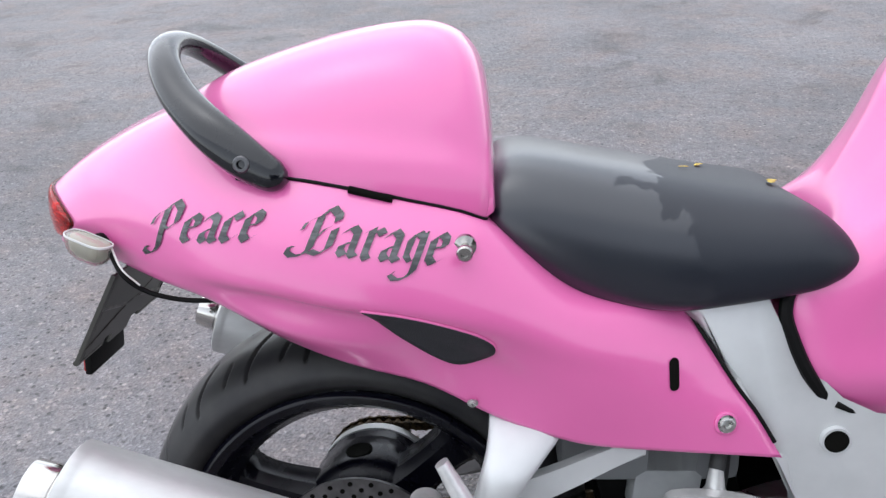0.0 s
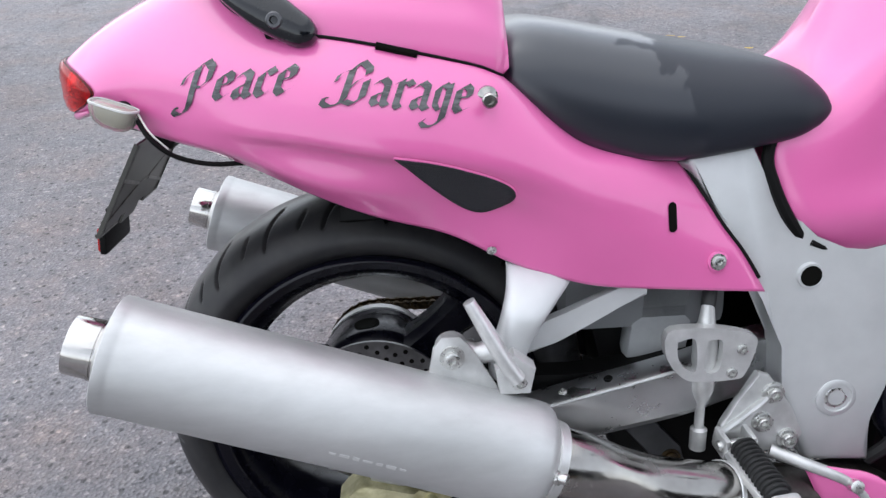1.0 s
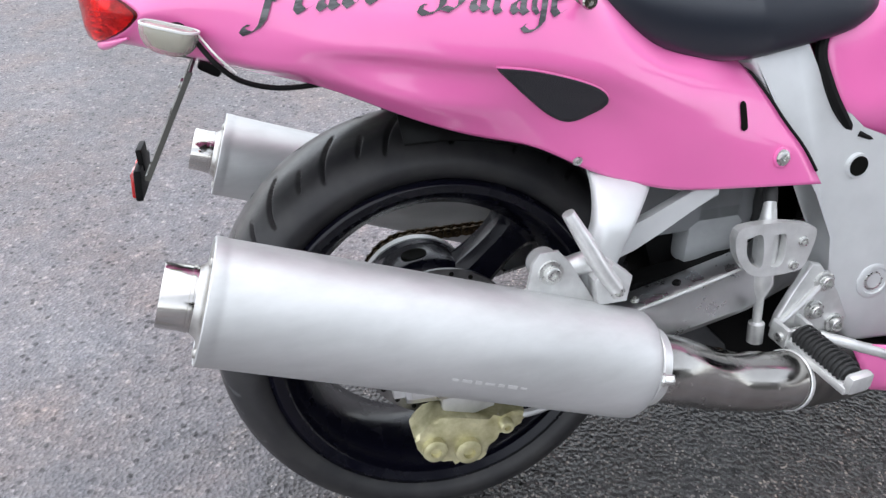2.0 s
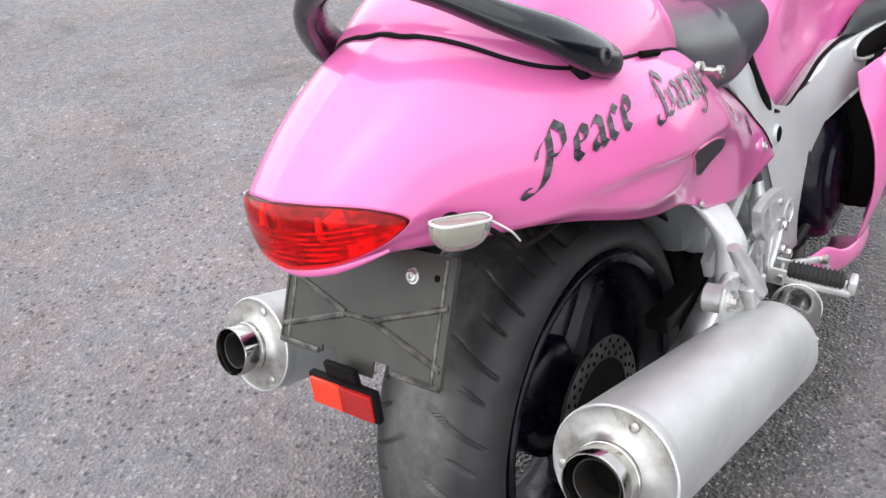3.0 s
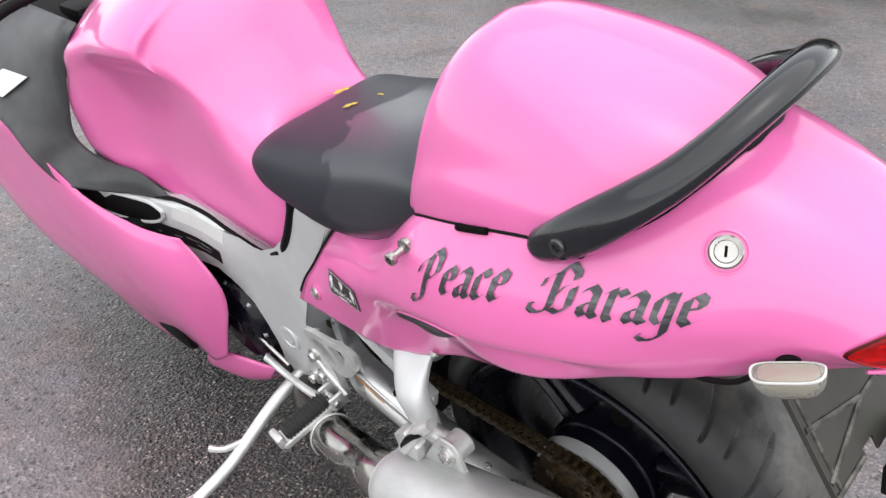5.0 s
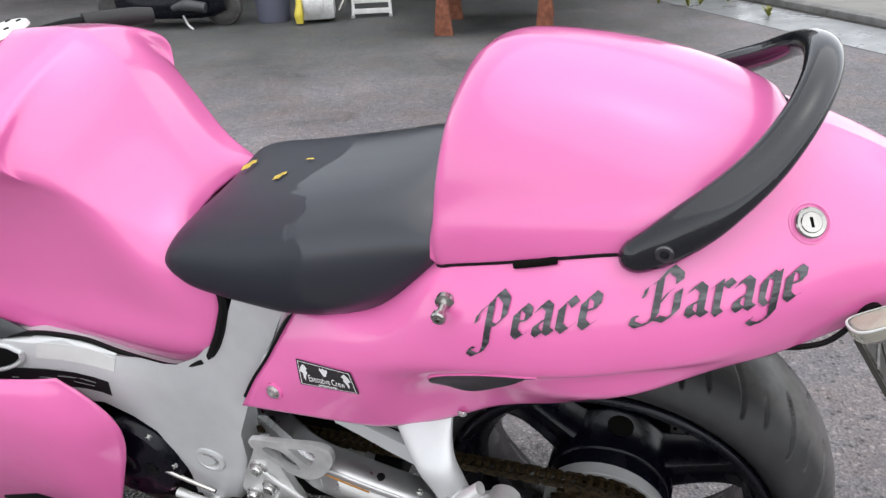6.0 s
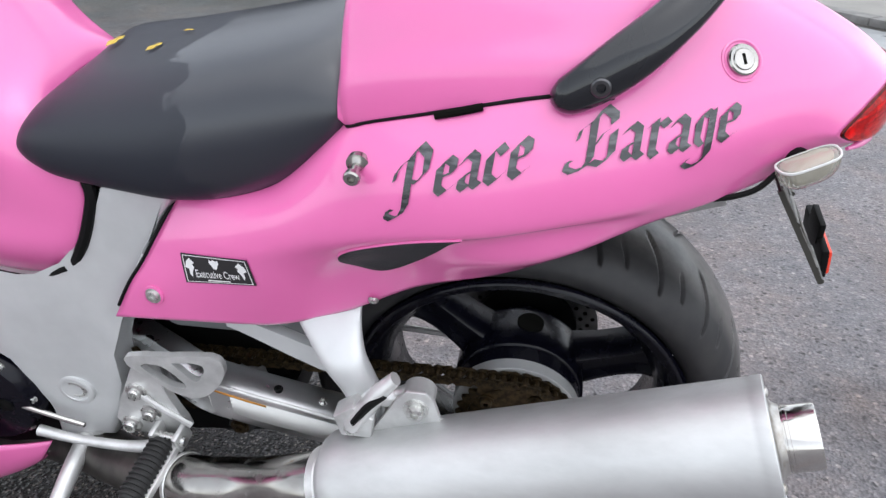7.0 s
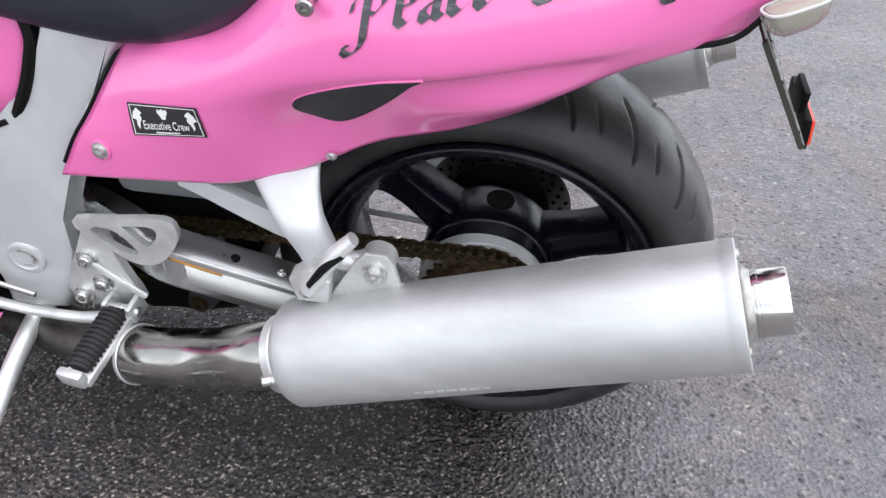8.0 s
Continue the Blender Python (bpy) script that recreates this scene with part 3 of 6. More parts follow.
add_revolve(bm, (0, 0, AXLE), (0, 1, 0), [(-0.092, 0.03), (-0.092, 0.079), (-0.082, 0.079), (-0.074, 0.05)], 48)
part("disc_carrier", bm, BLACK, wheel)

caliper = new("brake_caliper")
caliper.parent = bike
b = bmesh.new()
add_plate(b, [(-.098, .195), (-.092, .165), (-.070, .146), (-.040, .142), (-.014, .130), (.012, .146), (.020, .172), (.050, .180), (.075, .196), (.060, .212), (.020, .204), (-.020, .214), (-.060, .222)], -.166, -.112, .007, 60)
part("body", b, GOLD, caliper, "dusty gold brake caliper")
for x, z, r in ((-.070, .172, .019), (-.020, .160, .021), (.040, .192, .012)):
    b = bmesh.new()
    add_revolve(b, (x, -.164, z), (0, -1, 0), [(0, r), (.012, r * .95), (.015, r * .75), (.015, r * .45), (.008, r * .4)], 20)
    part("piston_cap", b, GOLD, caliper)
b = bmesh.new()
add_plate(b, [(-.050, .215), (-.010, .205), (.030, .215), (.020, .270), (-.010, .300), (-.050, .290)], -.150, -.128, .004)
part("caliper_bracket", b, CAST, caliper)
b = bmesh.new()
add_tube(b, [(.03, -.158, .200), (.09, -.160, .200), (.16, -.15, .215), (.25, -.13, .24)], .006, 8)
part("torque_rod", b, CAST, caliper)

sprocket = new("rear_sprocket")
sprocket.parent = wheel
bm = bmesh.new()
N = 31
outer = []
for k in range(N * 4):
    a = 2 * math.pi * k / (N * 4)
    r = (0.074, 0.078, 0.0825, 0.078)[k % 4]
    outer.append((r * math.cos(a), AXLE + r * math.sin(a)))
add_plate(bm, outer, 0.110, 0.116)
part("toothed_ring", bm, CHAIN, sprocket)
bm = bmesh.new()
add_revolve(bm, (0, 0, AXLE), (0, 1, 0), [(0.079, 0.080), (0.0805, 0.0885), (0.0975, 0.0875), (0.099, 0.0855), (0.099, 0.06)], 64, caps=False)
part("carrier_ring", bm, CAN, sprocket, "bright aluminium sprocket carrier ring")
bm = bmesh.new()
add_revolve(bm, (0, 0, AXLE), (0, 1, 0), [(0.098, 0.068), (0.117, 0.066), (0.119, 0.045), (0.121, 0.04), (0.121, 0.02)], 56)
part("carrier", bm, CHAIN, sprocket, "greasy dark sprocket face")
for k in range(5):
    a = radians(48 + 72 * k)
    bm = bmesh.new()
    add_bolt(bm, (0.056 * math.cos(a), 0.1175, AXLE + 0.056 * math.sin(a)), (0, 1, 0), 0.008, 0.010)
    part("bolt", bm, CHAIN, sprocket)


def chain_links():
    """Outer and inner plates in turn along the chain's loop."""
    FS = Vector((0.60, 0, 0.335))
    rf, rr = 0.049, 0.0850
    c = Vector((WX, 0, HUB_Z))
    d = FS - c
    tilt = math.atan2(d.z, d.x)
    spread = math.acos((rr - rf) / d.length)
    pts = []
    a0, a1 = tilt + spread, tilt + 2 * math.pi - spread
    for k in range(60):
        a = a0 + (a1 - a0) * k / 59
        pts.append((c.x + rr * math.cos(a), c.z + rr * math.sin(a)))
    for k in range(30):
        a = tilt - spread + 2 * spread * k / 29
        pts.append((FS.x + rf * math.cos(a), FS.z + rf * math.sin(a)))
    pts.append(pts[0])
    pts = np.array(pts)
    s = np.r_[0, np.cumsum(np.hypot(*np.diff(pts, axis=0).T))]
    count = int(round(s[-1] / 0.015875 / 2)) * 2
    at = np.linspace(0, s[-1], count, endpoint=False)
    return np.stack([np.interp(at, s, pts[:, 0]), np.interp(at, s, pts[:, 1])], 1)


chain = new("drive_chain")
chain.parent = bike
tagged(chain, "greasy brown roller chain")
links = chain_links()


def link_mesh(y):
    bm = bmesh.new()
    for sgn in (-1, 1):
        h = 0.0088
        out = [(-0.0079 + h * 0.95 * math.cos(t), h * 0.95 * math.sin(t)) for t in np.linspace(radians(60), radians(300), 7)] + \
              [(0.0079 + h * 0.95 * math.cos(t), h * 0.95 * math.sin(t)) for t in np.linspace(radians(-120), radians(120), 7)]
        add_plate(bm, out, sgn * y - 0.0012, sgn * y + 0.0012)
    if y < 0.0085:
        for x in (-0.0079, 0.0079):
            add_revolve(bm, (x, -0.0075, 0), (0, 1, 0), [(0, 0.005), (0.015, 0.005)], 8)
    else:
        for x in (-0.0079, 0.0079):
            add_revolve(bm, (x, -0.0125, 0), (0, 1, 0), [(0, 0.003), (0.025, 0.003)], 8)
    me = bpy.data.meshes.new("link")
    bmesh.ops.recalc_face_normals(bm, faces=bm.faces)
    bm.to_mesh(me)
    bm.free()
    me.materials.append(CHAIN)
    return me


LINKS = (link_mesh(0.0072), link_mesh(0.0102))
for k in range(len(links)):
    p, q = links[k], links[(k + 1) % len(links)]
    ob = new("link", LINKS[k % 2])
    ob.parent = chain
    ob.matrix_basis = Matrix.Translation(((p[0] + q[0]) / 2, 0.121, (p[1] + q[1]) / 2)) @ Matrix.Rotation(-math.atan2(q[1] - p[1], q[0] - p[0]), 4, "Y")

# ---- tail fairing ----
def swept(s, k, pts):
    """A station whose x moves ahead with the square of y."""
    return [(s + k * y * y, y, z) for y, z in pts]


TAIL = [
    swept(-0.432, 4.9, [(0, .851), (.050, .847), (.092, .834), (.116, .815), (.108, .802), (.090, .791), (.055, .780), (0, .774)]),
    swept(-0.390, 4.2, [(0, .884), (.060, .877), (.110, .857), (.138, .828), (.138, .805), (.125, .786), (.090, .770), (0, .764)]),
    swept(-0.310, 2.4, [(0, .926), (.070, .916), (.124, .886), (.180, .836), (.192, .797), (.184, .766), (.160, .748), (.08, .742)]),
    swept(-0.210, 1.0, [(0, .962), (.080, .947), (.142, .905), (.205, .838), (.225, .780), (.216, .757), (.200, .738), (.170, .726)]),
    swept(-0.100, 0.3, [(0, .965), (.090, .950), (.165, .898), (.226, .832), (.247, .768), (.230, .744), (.231, .708), (.199, .684)]),
    swept(0.000, 0.0, [(0, .950), (.100, .935), (.178, .872), (.236, .812), (.257, .750), (.238, .727), (.232, .690), (.203, .648)]),
    swept(0.080, 0.0, [(0, .920), (.100, .905), (.180, .848), (.232, .798), (.251, .741), (.240, .716), (.219, .678), (.200, .626)]),
    swept(0.150, 0.0, [(0, .820), (.100, .822), (.174, .822), (.216, .785), (.242, .724), (.230, .690), (.210, .655), (.200, .584)]),
    swept(0.205, 0.0, [(0, .735), (.100, .745), (.160, .770), (.206, .744), (.229, .702), (.223, .664), (.213, .622), (.204, .563)]),
    swept(0.262, 0.0, [(0, .690), (.100, .700), (.150, .722), (.194, .708), (.215, .674), (.217, .638), (.215, .600), (.207, .545)]),
    swept(0.330, 0.0, [(0, .675), (.100, .685), (.134, .704), (.166, .696), (.194, .660), (.203, .622), (.204, .585), (.202, .534)]),
    [(.372, 0, .675), (.376, .095, .685), (.386, .116, .700), (.397, .134, .688), (.424, .160, .645), (.450, .174, .604), (.476, .184, .568), (.508, .190, .514)],
]
tail_grid = smooth_grid(TAIL, 120, 80)
for _ in range(26):
    tail_grid[4:-1] = 0.25 * tail_grid[3:-2] + 0.5 * tail_grid[4:-1] + 0.25 * tail_grid[5:]
tail = part("tail_fairing", grid_mesh(tail_grid, mirror=True), PINK, bike, "glossy pink painted tail fairing", angle=75)
solid(tail, 0.004)
tail_verts = [Vector(p) for row in tail_grid for p in row]
nv = tail_grid.shape[1]
tail_tree = BVHTree.FromPolygons(tail_verts, [(i * nv + j, (i + 1) * nv + j, (i + 1) * nv + j + 1, i * nv + j + 1) for i in range(len(tail_grid) - 1) for j in range(nv - 1)])


def on_tail(x, z, lift=0.002):
    """The place on the left half of the tail fairing beside (x, z), seen from the side, and its normal."""
    p, nrm, _, _ = tail_tree.ray_cast(Vector((x, 0.6, z)), Vector((0, -1, 0)))
    if p is None:
        p, nrm, _, _ = tail_tree.find_nearest(Vector((x, 0.25, z)))
    if nrm.y < 0:
        nrm = -nrm
    return p + nrm * lift, nrm


# tail light: a red lens over a bowl with two bulbs
light = new("tail_light")
light.parent = bike
outline = tail_grid[0]
loop = [Vector(p) for p in outline] + [Vector((p[0], -p[1], p[2])) for p in outline[-2:0:-1]]
mid = Vector((-0.400, 0, 0.812))


def domed(scale_list, shift_list):
    rings = []
    for sc, sh in zip(scale_list, shift_list):
        rings.append([(-0.432 + 4.9 * (p.y * sc) ** 2 + sh, p.y * sc, mid.z + (p.z - mid.z) * sc) for p in loop])
    return grid_mesh(np.array(rings), close=True)


b = domed((0.99, 1.005, 0.99, 0.93, 0.80, 0.55, 0.28, 0.02), (0.006, -0.001, -0.0045, -0.008, -0.011, -0.013, -0.0135, -0.0135))
lens = part("lens", b, REDLENS, light, "glossy red tail light lens", angle=60)
lens.visible_shadow = False
b = domed((0.985, 0.95, 0.8, 0.5, 0.2, 0.02), (0.006, 0.016, 0.020, 0.020, 0.020, 0.020))
part("reflector_bowl", b, REDFLECT, light)
b = domed((1.001, 1.0035, 0.997), (0.006, -0.001, -0.0034))
part("seal", b, BLACK, light)
b = bmesh.new()
low = [(-0.428 + 4.7 * y * y, y, 0.7705 + 1.55 * y * y) for y in np.linspace(-0.098, 0.098, 15)]
add_tube(b, low, (0.002, 0.0065, 0.0075, 0.0065, 0.002), 10, 40)
part("lower_lip", b, PINK, tail)
for y in (-0.038, 0.038):
    b = bmesh.new()
    add_tube(b, [(-0.410, y, 0.800), (-0.412, y, 0.814), (-0.410, y, 0.828)], (0.0030, 0.0044, 0.0030), 10, 10)
    part("bulb", b, AMBER, light)
    b = bmesh.new()
    add_revolve(b, (-0.400, y, 0.814), (-1, 0, 0), [(0.010, 0.012), (0.0, 0.022), (-0.004, 0.026)], 24, caps=False)
    part("bulb_cup", b, REDFLECT, light)
for k in range(6):
    b = bmesh.new()
    z = 0.784 + 0.006 * k
    w = 0.045 + 0.009 * k
    add_tube(b, [(-0.424 + 4.9 * y * y, y, z) for y in np.linspace(-w, w, 9)], 0.0015, 6, 24)
    part("lens_rib", b, REDFLECT, light)

# seat cowl
COWL = []
for (xt, zt), (xb, yb, zb) in (
        ((-.224, .961), (-.220, .040, .957)), ((-.195, .977), (-.206, .096, .941)), ((-.145, .998), (-.168, .150, .907)), ((-.085, 1.016), (-.105, .183, .882)),
        ((-.020, 1.031), (-.020, .190, .866)), ((.050, 1.040), (.055, .190, .850)), ((.098, 1.038), (.105, .186, .838)),
        ((.134, 1.020), (.140, .180, .829)), ((.156, .985), (.159, .174, .826)), ((.165, .930), (.166, .162, .825)), ((.169, .84), (.169, .120, .825))):
    row = []
    for fy, fz in ((0, 1.0), (.28, .958), (.50, .865), (.66, .72), (.78, .54), (.87, .35), (.945, .22), (.982, .10), (1.0, 0.0)):
        row.append((xt + (xb - xt) * (1 - fz), yb * fy, zb + (zt - zb) * fz))
    COWL.append(row)
cowl_grid = smooth_grid(COWL, 60, 36)


def on_top(q, lift=0.0015):
    """The nearest place on the tail's left half, a little above it."""
    near, nrm, _, _ = tail_tree.find_nearest(Vector(q))
    return np.array(near + Vector((0, 0, lift)))


for row in cowl_grid[:-8]:
    settle = on_top(row[-1]) - row[-1]
    if np.linalg.norm(settle) < 0.035:
        row += settle * (np.linspace(0, 1, len(row)) ** 5)[:, None]
for i, share in ((0, 1.0), (1, 0.6), (2, 0.3)):
    for q in range(cowl_grid.shape[1]):
        drop = on_top(cowl_grid[i][q])[2] - cowl_grid[i][q][2]
        cowl_grid[i][q][2] += share * max(-0.03, min(0.03, drop))
cowl = part("seat_cowl", grid_mesh(cowl_grid, mirror=True), PINK, bike, "tall pink hump cowl over the rear seat", angle=60)
solid(cowl, 0.004)
# dark tube drawn in place of the shaded gap under the cowl edge
b = bmesh.new()
edge_pts = [tuple(on_top(p, 0.0012) if np.linalg.norm(on_top(p) - p) < 0.03 else p) for p in [*cowl_grid[0][3::6], *cowl_grid[1:-6:3, -1]]]
loop_pts = [(p[0], -p[1], p[2]) for p in edge_pts[::-1]] + edge_pts
add_tube(b, loop_pts, (0.0020, 0.0020, 0.0024, 0.0032, 0.0034, 0.0032, 0.0024, 0.0020, 0.0020), 8, 150)
part("seam_gap", b, BLACK, cowl)

# rider's seat
SEAT = []
for x, zt, w, zb in ((.152, .835, .110, .800), (.158, .858, .136, .795), (.170, .872, .152, .782), (.200, .879, .160, .757), (.245, .874, .165, .728), (.310, .861, .168, .705), (.385, .846, .172, .696),
                     (.450, .833, .172, .702), (.505, .822, .167, .714), (.540, .811, .160, .724), (.560, .796, .152, .733), (.568, .776, .146, .742)):
    row = []
    for fy, fz in ((0, 1.0), (.30, .99), (.55, .950), (.75, .86), (.89, .70), (.97, .50), (1.0, .29), (.985, .11), (.93, .0), (.80, -.03), (.4, -.04)):
        y = w * fy
        row.append((x + (0.02 * (y / 0.13) ** 2 if x > 0.5 else 0), y, zb + (zt - zb) * fz))
    SEAT.append(row)
seat_grid = smooth_grid(SEAT, 72, 50)
part("rider_seat", grid_mesh(seat_grid, mirror=True), VINYL, bike, "black vinyl rider seat with damp patches", angle=70)

# fuel tank
TANK = [
    [(.588, 0, .780), (.585, .060, .775), (.568, .100, .762), (.555, .122, .740), (.520, .144, .695), (.535, .157, .640), (.560, .163, .596), (.600, .148, .552)],
    [(.600, 0, .804), (.598, .060, .800), (.588, .105, .782), (.570, .126, .758), (.530, .148, .715), (.540, .160, .650), (.562, .165, .600), (.600, .148, .550)],
    [(.620, 0, .842), (.624, .064, .830), (.621, .114, .802), (.596, .134, .770), (.566, .155, .720), (.566, .166, .650), (.584, .171, .600), (.620, .150, .548)],
    [(.649, 0, .905), (.663, .075, .888), (.666, .132, .845), (.640, .146, .795), (.616, .161, .735), (.610, .167, .660), (.626, .174, .604), (.652, .152, .549)],
    [(.680, 0, .985), (.699, .088, .954), (.714, .158, .900), (.688, .160, .838), (.676, .162, .765), (.672, .165, .676), (.686, .176, .612), (.708, .158, .560)],
    [(.718, 0, 1.028), (.737, .105, .990), (.755, .186, .928), (.730, .170, .866), (.720, .163, .790), (.720, .165, .690), (.730, .178, .620), (.745, .168, .580)],
    [(.757, 0, 1.045), (.763, .120, 1.003), (.764, .208, .945), (.760, .180, .885), (.758, .166, .805), (.762, .168, .700), (.772, .182, .630), (.780, .178, .596)],
    [(.850, 0, 1.042), (.850, .130, 1.000), (.852, .220, .940), (.852, .192, .885), (.850, .174, .810), (.852, .175, .710), (.858, .188, .645), (.862, .198, .622)],
    [(.940, 0, 1.026), (.940, .126, .986), (.940, .216, .930), (.940, .204, .872), (.938, .190, .806), (.936, .190, .715), (.936, .202, .672), (.934, .212, .648)],
    [(1.010, 0, 1.012), (1.010, .125, .972), (1.012, .222, .915), (1.015, .232, .860), (1.020, .236, .800), (1.020, .236, .730), (1.020, .236, .690), (1.020, .232, .665)],
    [(1.085, 0, .985), (1.085, .110, .955), (1.085, .196, .890), (1.085, .222, .840), (1.090, .238, .790), (1.090, .240, .735), (1.090, .238, .700), (1.090, .230, .675)],
    [(1.150, 0, .940), (1.150, .080, .925), (1.150, .150, .870), (1.150, .170, .830), (1.150, .190, .790), (1.150, .195, .730), (1.15, .19, .70), (1.15, .18, .68)],
]
tank_grid = smooth_grid(TANK, 70, 44)
tank = part("fuel_tank", grid_mesh(tank_grid, mirror=True), PINK, bike, "glossy pink fuel tank with knee recesses", angle=70)
solid(tank, 0.003)
for s in (1, -1):
    # black tube painting the shade in the gap between tank and frame
    b = bmesh.new()
    rim_pts = [sided(p, s) for p in tank_grid[1][20::3]]
    add_tube(b, [(p[0] - 0.007, p[1] * 0.99, p[2] - 0.003) for p in rim_pts], 0.0085, 8, 40)
    part("gap_shade", b, BLACK, tank)
b = bmesh.new()
add_revolve(b, (0.93, 0, 1.022), (0.18, 0, 1), [(0, 0.075), (0.006, 0.074), (0.009, 0.068), (0.009, 0.055), (0.006, 0.052), (0.010, 0.03), (0.011, 0.001)], 48)
cap = part("filler_cap", b, WHITE, bike, "pale round fuel filler cap")
for k in range(8):
    a = 2 * math.pi * k / 8
    b = bmesh.new()
    add_revolve(b, (0.93 + 0.06 * math.cos(a), 0.06 * math.sin(a), 1.03 - 0.0108 * math.cos(a)), (0.18, 0, 1), [(0, 0.005), (0.003, 0.004)], 10)
    part("cap_screw", b, BLACK, cap)

# frame, both sides
FRAME_OUT = [(.394, .688), (.412, .699), (.478, .727), (.492, .706), (.516, .655), (.550, .594), (.575, .570), (.617, .552), (.650, .548), (.690, .558), (.725, .577), (.763, .601), (.800, .614), (.840, .624), (.890, .622), (.950, .625), (1.00, .628), (1.10, .640), (1.20, .69),
             (1.20, .61), (1.10, .535), (1.00, .508), (.866, .507), (.775, .486), (.732, .447), (.702, .405), (.690, .360), (.690, .300), (.700, .222), (.604, .226), (.562, .300), (.553, .360), (.547, .420), (.525, .500), (.462, .610)]


BOW = ((.66, .69, .72, .79, .84, .90, 1.0, 1.1, 1.2), (0, .004, .012, .029, .045, .063, .091, .112, .122))


def bow(bm, s):
    """Bend a flat frame piece outward ahead of the pivot."""
    for v in bm.verts:
        v.co.y += s * float(np.interp(v.co.x, BOW[0], BOW[1]))
        if v.co.x < .60:
            v.co.y -= s * float(np.interp(v.co.z, (.50, .60, .68, .74), (0, .010, .028, .034)))


for s in (1, -1):
    fr = new("main_frame")
    fr.parent = bike
    b = bmesh.new()
    add_plate(b, FRAME_OUT, s * 0.120, s * 0.176, 0.014)
    bow(b, s)
    part("spar", b, SILVER, fr, "silver painted aluminium frame spar")
    # black line added for the shaded gap between spar and tank
    b = bmesh.new()
    top_line = [(x, s * (.168 + float(np.interp(x, BOW[0], BOW[1]))), z + .0035) for x, z in FRAME_OUT[6:16]]
    add_tube(b, top_line, .0042, 8, 50)
    part("gap_line", b, BLACK, fr)
    b = bmesh.new()
    add_revolve(b, (.635, s * .170, .335), (0, s, 0), [(0, .031), (.009, .030), (.011, .027), (.011, .022), (.004, .020), (.004, .001)], 28)
    part("pivot_boss", b, SILVER, fr)
    b = bmesh.new()
    add_revolve(b, (.635, s * .173, .335), (0, s, 0), [(0, .0175), (.005, .0175), (.006, .0160), (.006, .0125), (.002, .0115), (.002, .001)], 12)
    part("pivot_bolt", b, BOLT, fr)
    b = bmesh.new()
    add_revolve(b, (.477, s * .138, .693), (0, s, .15), [(0, .014), (.0055, .013), (.0065, .0105), (.0045, .009), (.0045, .004)], 20)
    part("seat_bolt", b, SILVER, fr)
    if s < 0:
        b = bmesh.new()
        add_revolve(b, (.577, s * .170, .527), (0, s, 0), [(0.0, .019), (.0062, .018), (.0066, .0155), (.0060, .0145)], 24)
        part("hole_rim", b, SILVER, fr)
        # black disc in place of the shaded hole
        b = bmesh.new()
        add_revolve(b, (.577, s * .1745, .527), (0, s, 0), [(0.0, .0150), (.0022, .0150)], 20)
        part("hole", b, SOOT_SHADE, fr)
    else:
        b = bmesh.new()
        add_revolve(b, (.728, .170, .462), (0, 1, 0), [(0.0, .016), (.012, .015), (.016, .011), (.012, .008)], 20)
        part("blank_plug", b, SILVER, fr)

# ---- grab rail ----
def strap(points, half_w, half_t, n=80, seg=20):
    """A flat oval strap bent to a hoop: its broad face looks outward along the arms and turns upward over the middle."""
    p = catmull(points, n)
    up = Vector((0.60, 0, 0.80))
    b = bmesh.new()
    rings = []
    for i in range(n):
        d = Vector(p[min(i + 1, n - 1)] - p[max(i - 1, 0)]).normalized()
        out = d.cross(up).normalized()
        if out.dot(Vector(p[i]) - Vector((-.06, 0, .88))) < 0:
            out = -out
        u = abs(2 * i / (n - 1) - 1)
        ease = min(1.0, max(0.0, (0.85 - u) / 0.60))
        turn = radians(10 + 42 * ease * ease * (3 - 2 * ease))
        w = up * math.cos(turn) - out * math.sin(turn)
        w = (w - d * w.dot(d)).normalized()
        t = d.cross(w)
        e = min(i, n - 1 - i) / (n - 1)
        k = min(1.0, math.sqrt(max(0.0, 1 - (1 - min(1, e / 0.075)) ** 2)) + 0.05)
        root = min(1.0, e / 0.20)
        broad = half_w * (1.0 - 0.30 * ease) * (0.60 + 0.40 * root * root * (3 - 2 * root))
        ring = []
        for a in (2 * math.pi * q / seg for q in range(seg)):
            ca, sa = math.cos(a), math.sin(a)
            ring.append(b.verts.new(Vector(p[i]) + w * (ca * broad * k) + t * (sa * half_t * k)))
        rings.append(ring)
    for r0, r1 in zip(rings, rings[1:]):
        for q in range(seg):
            b.faces.new((r0[q], r0[(q + 1) % seg], r1[(q + 1) % seg], r1[q]))
    b.faces.new(rings[0][::-1])
    b.faces.new(rings[-1])
    return b


HALF_RAIL = [(-.064, .196, .873), (-.086, .197, .884), (-.116, .192, .904), (-.157, .175, .935), (-.198, .139, .967), (-.227, .097, .998), (-.243, .050, 1.018)]
rail_pts = [sided(p, -1) for p in HALF_RAIL] + [(-.248, 0, 1.025)] + HALF_RAIL[::-1]
rail = new("grab_rail")
rail.parent = bike
part("bar", strap(rail_pts, 0.0285, 0.0150), RAIL, rail, "worn gloss black passenger grab rail", angle=80)
